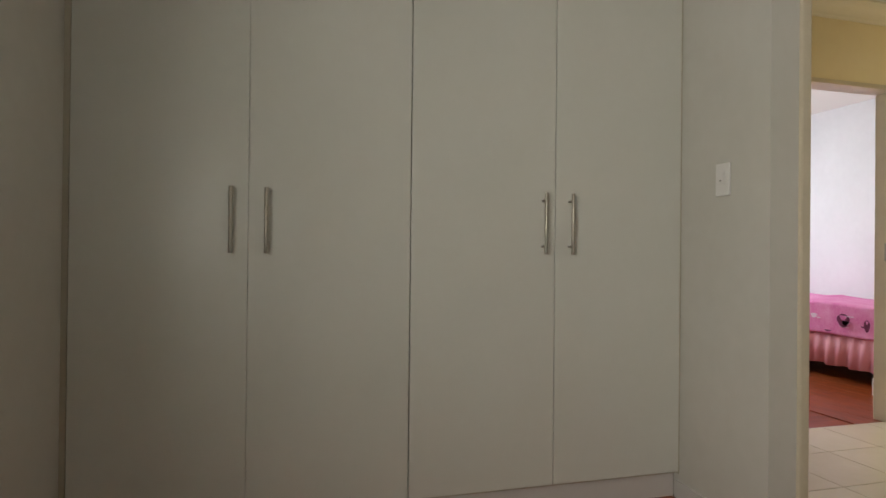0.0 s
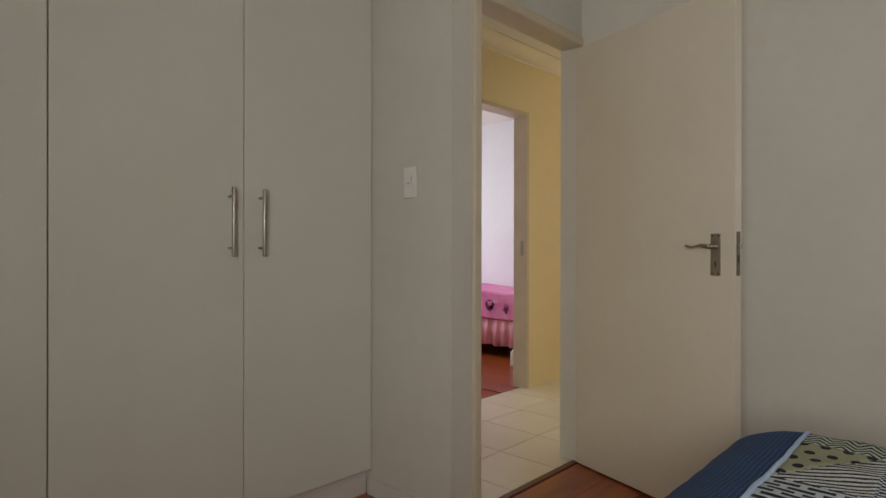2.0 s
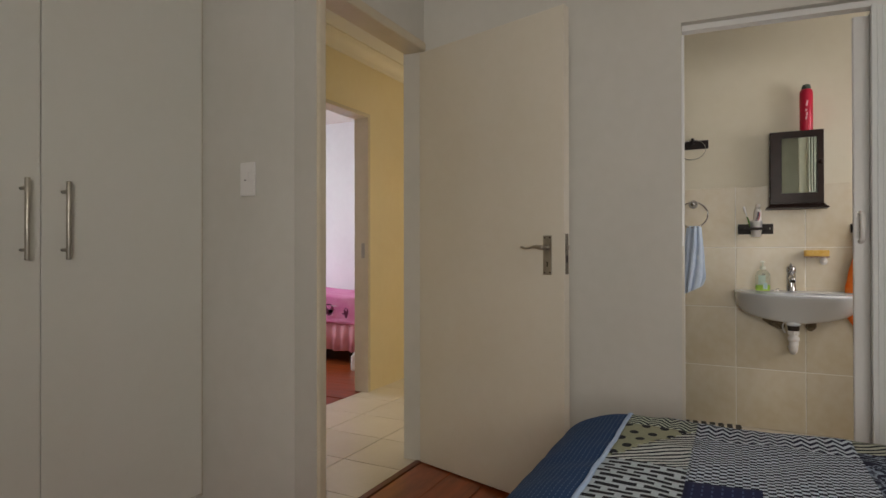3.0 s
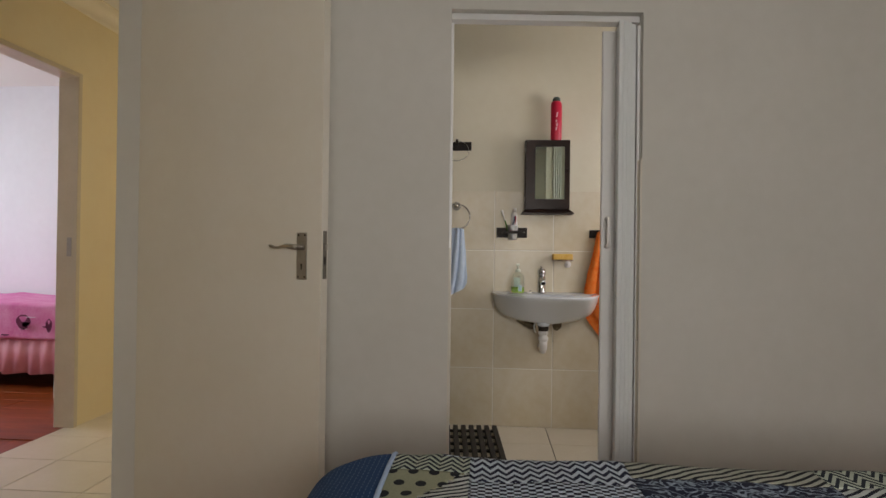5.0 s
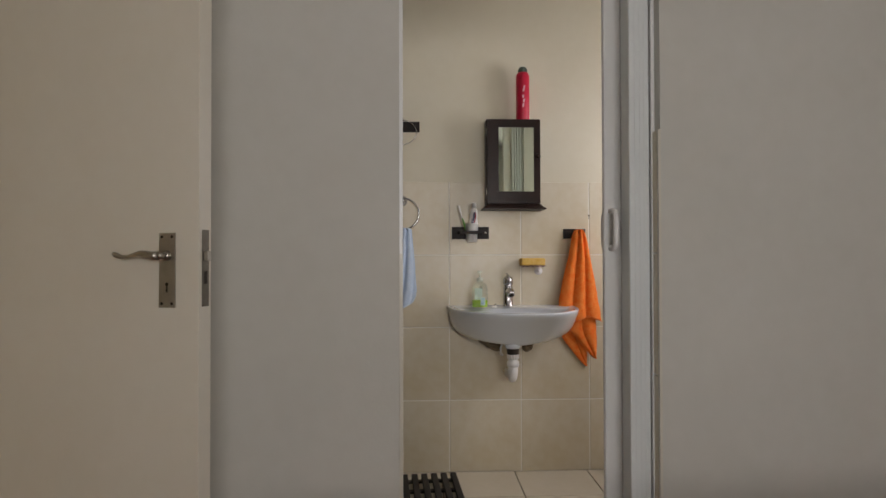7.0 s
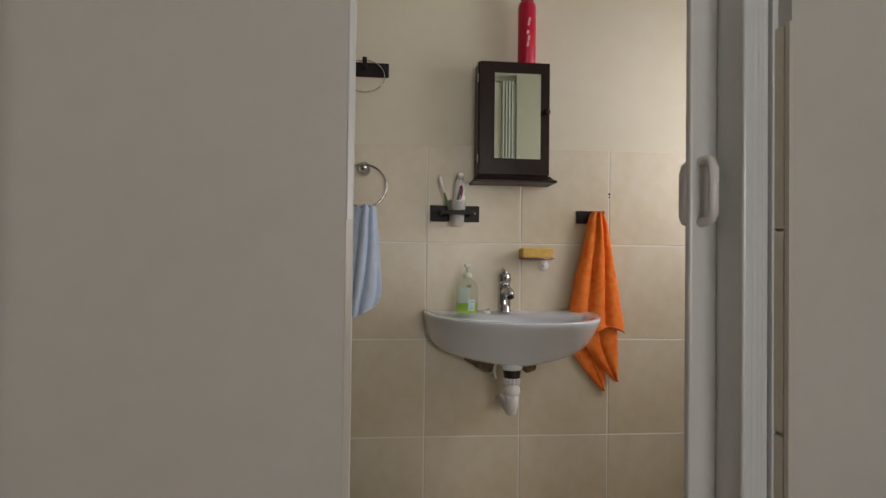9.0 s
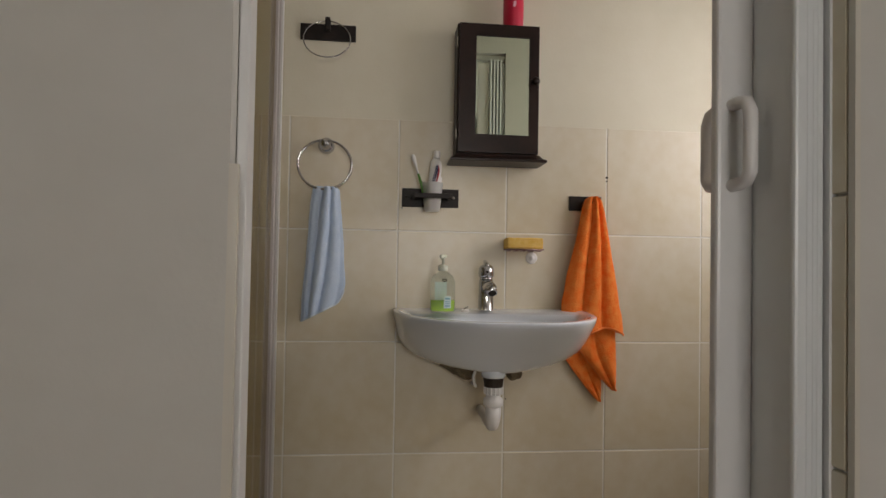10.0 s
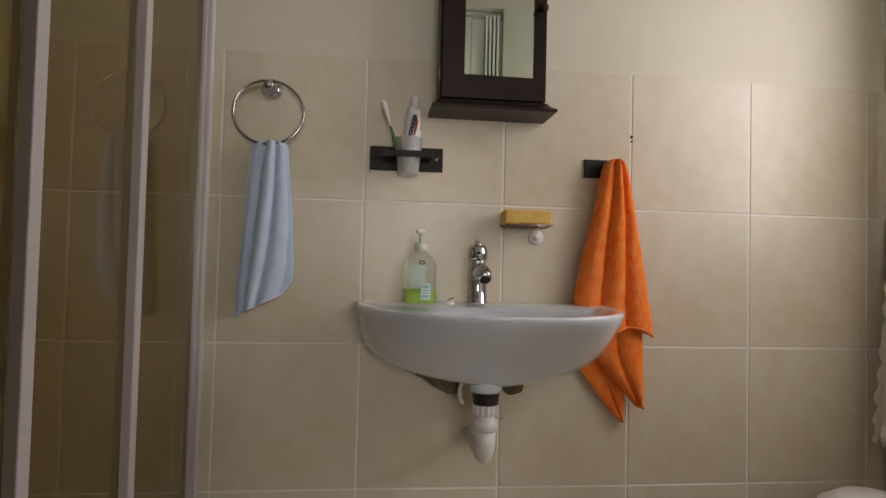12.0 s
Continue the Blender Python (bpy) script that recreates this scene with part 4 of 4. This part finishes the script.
part("dark_print", bm, INK, tp, "dark blue printed mark")
bm = bmesh.new()
add_tube(bm, [(-0.0178, -0.003, 0.084), (-0.0182, -0.0068, 0.103), (-0.0178, -0.0085, 0.12), (-0.0168, -0.006, 0.138)], [0.0012, 0.0028, 0.0026, 0.0008], 8)
part("print_swoosh", bm, INKRED, tp, "red printed swoosh")
tbr = thing("toothbrush", pose(CX - 0.002, 0.158, 1.14, -13, 0, 0), "white and green toothbrush leaning in the tumbler", "toothbrush")
bm = bmesh.new()
add_tube(bm, [(0, 0.0, 0), (0, 0.001, 0.05), (0, 0.003, 0.09), (0, 0.005, 0.112)], [0.004, 0.0048, 0.0045, 0.0032], 12)
part("grip", bm, mat("toothbrush_green", "5d8a3c", 0.4), tbr, smooth=True)
part("head", oval_loft([(0.1125, 0.003, 0.003, 0.005), (0.13, 0.0028, 0.0032, 0.006), (0.145, 0.003, 0.005, 0.007), (0.155, 0.0035, 0.0062, 0.008), (0.17, 0.0035, 0.006, 0.0085), (0.176, 0.002, 0.003, 0.009)], 16), PLASTIC, tbr, smooth=True)

sh = thing("soap_holder", pose(W, -0.165, 1.010), "tarnished wire soap holder with suction cup on the tiles", "soap holder")
bm = bmesh.new()
for y in (-0.04, -0.015, 0.01, 0.035, 0.058):
    add_tube(bm, [(-0.006, y, 0.0), (-0.075, y, 0.0)], 0.0016, 8)
for x in (-0.006, -0.075):
    add_tube(bm, [(x, -0.05, 0.004), (x, 0.068, 0.004)], 0.002, 8)
part("wire_rack", bm, mat("tarnished_wire", "8c6a6c", 0.3, 1.0, color2="b9a0a0", scale=60), sh, "tarnished reddish wire rack", smooth=True)
part("suction_cup", lathe([(0, 0), (0.02, 0), (0.0195, 0.003), (0.014, 0.005), (0.006, 0.006), (0.005, 0.012), (0, 0.0125)], 28, pose(-0.001, -0.028, -0.022, 0, -90, 0)), PLASTIC, sh, "white suction cup", smooth=True)
sp = thing("sponge", pose(W - 0.042, -0.155, 1.0325), "yellow bath sponge lying on the wire holder", "sponge")
bm = boxes((-0.034, 0.034, -0.057, 0.058, -0.016, 0.018))
bmesh.ops.subdivide_edges(bm, edges=bm.edges, cuts=6, use_grid_fill=True)
for v in bm.verts:
    v.co += Vector((0, 0, 1)) * 0.003 * noise.noise(v.co * 45)
part("foam", bm, SPONGE, sp, "porous yellow foam", smooth=True, bevel=0.009)


def drape(rows, depth, ridges, seed, segs=120, off=0.0, hem=None, lean=0.0):
    """A hanging cloth: rows of (z, left, right) and ridges of (start, end, height) across it, gathered at the top.
    Gives the closed cloth and the line of its lower front edge."""
    bm = bmesh.new()
    lines, edge_line = [], []
    for r, (z, a, b) in enumerate(rows):
        f = r / (len(rows) - 1)
        line = []
        for k in range(segs):
            t = 2 * math.pi * k / segs
            c, s = math.cos(t), math.sin(t)
            y = (a + b) / 2 + (a - b) / 2 * c
            q = (1 - c) / 2
            q2 = min(max(q + lean * (f - 0.5) * math.sin(math.pi * q) + 0.03 * noise.noise((z * 5, seed, q * 2)), 0.0), 1.0)
            x = -depth * 0.5 - depth * 0.45 * s
            if s > 0:
                for r0, r1, h in ridges:
                    if r0 <= q2 <= r1:
                        w = 2 * (q2 - r0) / (r1 - r0) - 1
                        x -= depth * h * (1 - w * w) ** 0.6 * (0.75 + 0.35 * f)
                x -= 0.04 * depth * math.sin(q2 * 13 + seed * 3 + z * 6)
            zz = z
            if hem:
                zz += max(0.0, (f - 0.75) / 0.25) * hem(y)
            x += 0.0025 * noise.noise((y * 40, z * 25, seed))
            line.append(bm.verts.new((x - off, y + 0.0018 * noise.noise((y * 20, z * 22, seed + 7)), zz)))
        lines.append(line)
    for A, B in zip(lines, lines[1:]):
        for k in range(segs):
            bm.faces.new((A[k], A[(k + 1) % segs], B[(k + 1) % segs], B[k]))
    bm.faces.new(lines[0])
    bm.faces.new(lines[-1])
    edge_line = [tuple(v.co) for v in lines[-1][:segs // 2 + 1:2]]
    left_line = [tuple(L[2].co) for L in lines]
    return bm, edge_line, left_line


def hem_cord(line, r, material, parent):
    bm = bmesh.new()
    add_tube(bm, line, r, 8)
    part("hem", bm, material, parent, smooth=True)


def interp(keys, n):
    out = []
    for k in range(n):
        z = keys[0][0] + (keys[-1][0] - keys[0][0]) * k / (n - 1)
        for p, q in zip(keys, keys[1:]):
            if p[0] >= z >= q[0]:
                t = (p[0] - z) / (p[0] - q[0])
                out.append(tuple(p[i] + (q[i] - p[i]) * t for i in range(3)))
                break
    return out


bt = thing("face_cloth", pose(W - 0.02, 0, 0), "pale blue face cloth hanging from the chrome ring", "towel")
keys = [(1.2, 0.508, 0.444), (1.192, 0.516, 0.434), (1.15, 0.521, 0.43), (1.05, 0.526, 0.42), (0.92, 0.536, 0.412), (0.86, 0.542, 0.41), (0.79, 0.546, 0.414)]
bm, low, side = drape(interp(keys, 46), 0.017, [(0, 0.22, 0.6), (0.24, 0.56, 1.35), (0.58, 0.9, 0.95)], 0.5, hem=lambda y: (0.546 - y) * 0.5 - 0.012 + 0.03 * max(0.0, (0.44 - y) / 0.026) ** 2, lean=0.35)
cl = part("cloth", bm, BLUE, bt, smooth=True)
hem_cord(low, 0.0026, BLUE_HEM, cl)
hem_cord(side, 0.0022, BLUE_HEM, cl)

hk = thing("towel_hook", pose(W, -0.373, 1.172), "black iron towel hook plate on the tiles", "towel hook")
part("plate", boxes((-0.007, -0.0005, -0.055, 0.055, -0.024, 0.024)), IRON, hk, bevel=0.0015)
bm = bmesh.new()
add_tube(bm, [(-0.007, -0.01, -0.005), (-0.03, -0.01, -0.01), (-0.042, -0.01, 0.0), (-0.042, -0.01, 0.012)], 0.005, 10)
part("peg", bm, IRON, hk, smooth=True)
ot = thing("hand_towel", pose(W - 0.0085, 0, 0), "orange towelling hand towel hanging in folds from the hook", "towel")
keys = [(1.192, -0.376, -0.400), (1.188, -0.366, -0.408), (1.178, -0.359, -0.416), (1.16, -0.354, -0.422), (1.12, -0.346, -0.43), (1.035, -0.330, -0.446), (0.94, -0.305, -0.466), (0.85, -0.288, -0.481), (0.78, -0.282, -0.493), (0.74, -0.292, -0.497)]
for label_, rows_, depth_, ridges_, seed_, off_, hem_ in (
        ("front_fold", interp(keys, 60), 0.022, [(0, 0.38, 0.8), (0.38, 0.68, 1.25), (0.68, 1.0, 1.0)], 2.0, 0.012, lambda y: 0.004 + 0.022 * math.cos((y + 0.43) * 26)),
        ("middle_fold", interp([(0.82, -0.31, -0.472), (0.76, -0.325, -0.473), (0.69, -0.352, -0.474), (0.63, -0.398, -0.476), (0.585, -0.438, -0.475), (0.562, -0.461, -0.471)], 40), 0.014, [(0, 0.45, 0.5), (0.45, 1.0, 1.1)], 0.2, 0.012, None),
        ("back_fold", interp([(0.82, -0.292, -0.42), (0.675, -0.302, -0.428), (0.615, -0.342, -0.432), (0.552, -0.392, -0.432), (0.522, -0.421, -0.428)], 40), 0.006, [(0, 0.5, 0.8), (0.5, 1.0, 1.3)], 1.2, 0.0, None)):
    bm, low, side = drape(rows_, depth_, ridges_, seed_, off=off_, hem=hem_, lean=0.1)
    fold = part(label_, bm, ORANGE, ot, smooth=True)
    if label_ == "front_fold":
        hem_cord(low, 0.0032, ORANGE_HEM, fold)
    else:
        hem_cord(side + low, 0.0028, ORANGE_HEM, fold)

# ---- shower enclosure ----
se = thing("shower_enclosure", pose(W, 0.645, 0), "shower enclosure with bronze glass and white aluminium frame", "shower enclosure")
part("wall_channel", boxes((-0.022, -0.001, -0.018, 0.018, 0.02, 1.86), (-0.036, -0.0225, -0.012, 0.012, 0.02, 1.86)), ALU, se, bevel=0.002)
part("seal_strip", boxes((-0.0215, -0.0015, -0.0235, -0.0185, 0.02, 1.86)), PVC, se, bevel=0.001)
for x in (-0.365, -0.68):
    part("post", boxes((x - 0.026, x, -0.02, 0.014, 0.02, 1.86)), ALU, se, bevel=0.002)
part("corner_post", boxes((-1.02, -0.98, -0.02, 0.02, 0.02, 1.86)), ALU, se, bevel=0.002)
part("bottom_rail", boxes((-0.979, -0.037, -0.021, 0.021, 0.0, 0.019)), ALU, se, bevel=0.002)
part("top_rail", boxes((-1.02, -0.001, -0.022, 0.022, 1.861, 1.9)), ALU, se, bevel=0.002)
for a, b in ((-0.364, -0.037), (-0.679, -0.392), (-0.979, -0.707)):
    part("glass_pane", boxes((a, b, -0.004, 0.002, 0.02, 1.86)), BRONZE_GLASS, se, "bronze tinted glass pane")

# ---- duckboard, bin, brush, lace ----
mt = thing("duckboard", pose(3.02, 0.18, 0, 0, 0, 4), "black slatted plastic duckboard mat on the bathroom floor", "bath mat", )
for k in range(9):
    bm = boxes((0, 0.63, 0.046 * k, 0.046 * k + 0.028, 0.012, 0.032))
    part("slat", bm, RUBBER, mt, bevel=0.003)
for k in range(6):
    part("crosspiece", boxes((0.02 + 0.113 * k, 0.045 + 0.113 * k, 0.002, 0.394, 0.001, 0.0118)), RUBBER, mt)
bn = thing("waste_bin", pose(3.5, -0.94, 0), "white rounded waste bin with domed lid in the corner", "waste bin")
part("bucket", lathe([(0, 0), (0.09, 0), (0.095, 0.01), (0.115, 0.33), (0.11, 0.33), (0.09, 0.02), (0, 0.02)], 36), PLASTIC, bn, smooth=True)
part("lid", lathe([(0, 0.331), (0.122, 0.331), (0.124, 0.345), (0.112, 0.375), (0.075, 0.4), (0, 0.41)], 40), PLASTIC, bn, "domed white lid", smooth=True)
sv = thing("stop_valve", pose(BATH_X, -0.9, 0.3), "black stop valve with a small chrome stub on the tiles", "valve")
bm = bmesh.new()
add_cyl(bm, (-0.001, 0, 0), (-0.035, 0, 0), 0.008, seg=16)
part("stub", bm, CHROME, sv, smooth=True)
part("handle", lathe([(0, 0), (0.014, 0), (0.017, 0.006), (0.016, 0.022), (0.011, 0.026), (0, 0.026)], 20, pose(-0.0352, 0, 0, 0, -90, 0)), DARK, sv, "black valve handle", smooth=True)
lc = thing("lace_curtain", pose(3.557, SOUTH + 0.001, 0), "cream ruffled lace curtain hanging in the corner by the window", "curtain")
bm = bmesh.new()
cols = []
for i in range(60):
    row = []
    for j in range(91):
        f = j / 90
        flare = max(0.0, f - 0.55) / 0.45
        x = -0.16 + 0.285 * i / 59 - 0.03 * (1 - f)
        y = 0.03 + 0.012 * math.sin(i * 0.75) + 0.042 * flare + (0.012 * abs(math.sin(j * 0.9 + i * 0.3)) * (0.4 + flare) if i > 40 else 0)
        row.append(bm.verts.new((x + 0.005 * noise.noise((i * 0.5, j * 0.4, 0)), y + 0.004 * noise.noise((i * 0.9, j * 0.9, 5)), 1.98 - 1.5 * f + (0.012 * math.sin(i * 1.7) if j == 90 else 0))))
    cols.append(row)
for A, B in zip(cols, cols[1:]):
    for j in range(90):
        bm.faces.new((A[j], A[j + 1], B[j + 1], B[j]))
lo = part("panel", bm, LACE, lc, smooth=True)
lo.modifiers.new("thickness", "SOLIDIFY").thickness = 0.002
bm = bmesh.new()
add_tube(bm, [(-0.76, 0.03, 1.99), (0.16, 0.03, 1.99)], 0.006, 12)
for x in (-0.73, 0.13):
    add_tube(bm, [(x, 0.0, 1.99), (x, 0.03, 1.99)], 0.005, 10)
part("rod", bm, CHROME, lc, smooth=True)


# ---- windows that let the daylight in ----
def window(name, m, w, h, label):
    o = thing(name, m, label, "window", kind="structure")
    t = 0.04
    part("window_frame", boxes((-w / 2, w / 2, -0.02, 0.02, 0, t), (-w / 2, w / 2, -0.02, 0.02, h - t, h), (-w / 2, -w / 2 + t, -0.02, 0.02, t, h - t), (w / 2 - t, w / 2, -0.02, 0.02, t, h - t), (-0.02, 0.02, -0.02, 0.02, t, h - t)), PLASTIC, o)
    for a, b in ((-w / 2 + t, -0.021), (0.021, w / 2 - t)):
        g = part("pane", boxes((a, b, -0.003, 0.003, t, h - t)), glass("pane_glass"), o)
        g.visible_shadow = False
    return o


window("window_1", pose(X_W - 0.2, -0.3, 0.95, 0, 0, 90), 1.3, 0.77, "white framed bedroom window")
window("window_2", pose(3.15, SOUTH - 0.05, 1.05), 0.72, 0.82, "small white framed bathroom window")


# ---- tiles and planks ----
PIECES = {}


def piece(name, w, h, material, parent, m, depth=0.008):
    """One tile or plank lying in its own x-y plane, sharing its mesh with others of its size."""
    key = (name, round(w, 3), round(h, 3), material.name)
    if key not in PIECES:
        bm = bmesh.new()
        e = 0.0015
        low = [bm.verts.new(p) for p in ((0, 0, 0), (w, 0, 0), (w, h, 0), (0, h, 0))]
        mid = [bm.verts.new(p) for p in ((0, 0, depth - e), (w, 0, depth - e), (w, h, depth - e), (0, h, depth - e))]
        top = [bm.verts.new(p) for p in ((e, e, depth), (w - e, e, depth), (w - e, h - e, depth), (e, h - e, depth))]
        for A, B in ((low, mid), (mid, top)):
            for k in range(4):
                bm.faces.new((A[k], A[(k + 1) % 4], B[(k + 1) % 4], B[k]))
        bm.faces.new(top)
        me = bpy.data.meshes.new(name)
        bm.to_mesh(me)
        bm.free()
        me.materials.append(material)
        PIECES[key] = me
    ob = new(name, PIECES[key])
    ob.parent = parent
    ob.matrix_local = parent.matrix_world.inverted() @ m
    return ob


G = 0.0046


def tile_field(name, material, parent, us, vs, place):
    for u0, u1 in zip(us, us[1:]):
        for v0, v1 in zip(vs, vs[1:]):
            piece(name, u1 - u0 - G, v1 - v0 - G, material, parent, place(u0 + G / 2, v0 + G / 2))


ZS = [0.0, 0.353, 0.711, 1.068, 1.43]
wall("grout_east", GROUT, (BATH_X + 0.0012, BATH_X + 0.0079, SOUTH, 1.55, 0, 1.428))
YS = [SOUTH + 0.001, -1.128, -0.782, -0.447, -0.106, 0.249, 0.596, 0.943, 1.29, 1.549]
EAST = Matrix(((0, 0, -1, BATH_X + 0.0075), (-1, 0, 0, 0), (0, 1, 0, 0), (0, 0, 0, 1)))
tile_field("wall_tile", TILE, fl_east, [-y for y in YS[::-1]], ZS, lambda u, v: EAST @ Matrix.Translation((u, v, 0)))
# the south wall and the shower's north wall
SM = Matrix(((-1, 0, 0, BATH_X), (0, 0, 1, SOUTH + 0.001), (0, 1, 0, 0), (0, 0, 0, 1)))
south = bpy.data.objects["wall_bathroom_south"]
tile_field("wall_tile", TILE, south, [0.004, 0.345, 0.69, 1.035], ZS[:4], lambda u, v: SM @ Matrix.Translation((u, v, 0)))
NM = Matrix(((1, 0, 0, 2.6), (0, 0, -1, 1.549), (0, 1, 0, 0), (0, 0, 0, 1)))
north = bpy.data.objects["wall_bathroom_north"]
tile_field("wall_tile", TILE, north, [0.02, 0.375, 0.73, 1.12], ZS, lambda u, v: NM @ Matrix.Translation((u, v, 0)))
# tiles on the doorway's reveals
dw = bpy.data.objects["wall_bathroom_doorway"]
bpy.context.view_layer.update()
RM = M_B @ Matrix(((1, 0, 0, 0.007), (0, 0, 1, -0.7598), (0, 1, 0, 0), (0, 0, 0, 1)))
tile_field("wall_tile", TILE, dw, [0, 0.112], ZS, lambda u, v: RM @ Matrix.Translation((u, v, 0)))
for cy, cz, cr in ((-0.4475, 1.262, 0.004), (-0.4478, 1.25, 0.0028), (0.236, 1.142, 0.0022), (-0.113, 0.526, 0.002)):
    bm = bmesh.new()
    add_cyl(bm, (BATH_X + 0.0022, cy, cz), (BATH_X - 0.0012, cy, cz), cr, seg=9)
    part("tile_chip", bm, DARK, fl_east)
# floors
FM = lambda u, v: Matrix.Translation((u, v, -0.006))
XH = [1.528 + 0.3485 * k for k in range(0, 18)]
YH = [1.676, 2.012, 2.39, 2.742]
tile_field("floor_tile", FLOOR_TILE, fl_hall, XH, YH, FM)
XF = [2.625, 2.70, 3.066, 3.432, 3.728]
YF = [SOUTH + 0.002, -0.79, -0.43, -0.07, 0.29, 0.65, 1.01, 1.37, 1.548]
tile_field("floor_tile", FLOOR_TILE, fl_bath, XF, YF, FM)
PLANK = laminate("plank_laminate", True)
for i, x in enumerate([3.2 + 0.19 * k for k in range(10)]):
    y = 2.747
    for k, L in enumerate([0.7 + (i % 3) * 0.25, 1.2, 0.65]):
        piece("floor_plank", 0.189, L - 0.001, PLANK, fl_bed, Matrix.Translation((x, y, -0.0075)), 0.0065)
        y += L
fl_room = bpy.data.objects["floor_bedroom"]
for j in range(9):
    x = X_W + 0.01
    for k, L in enumerate([0.5 + (j % 3) * 0.3, 1.2, 1.2]):
        L = min(L, (2.37 if j < 6 else X_SW - 0.013) - x)
        if L > 0.05:
            piece("floor_plank", L - 0.001, 0.189, LAMINATE, fl_room, Matrix.Translation((x, 0.5 + 0.19 * j, -0.0075)), 0.0065)
        x += L
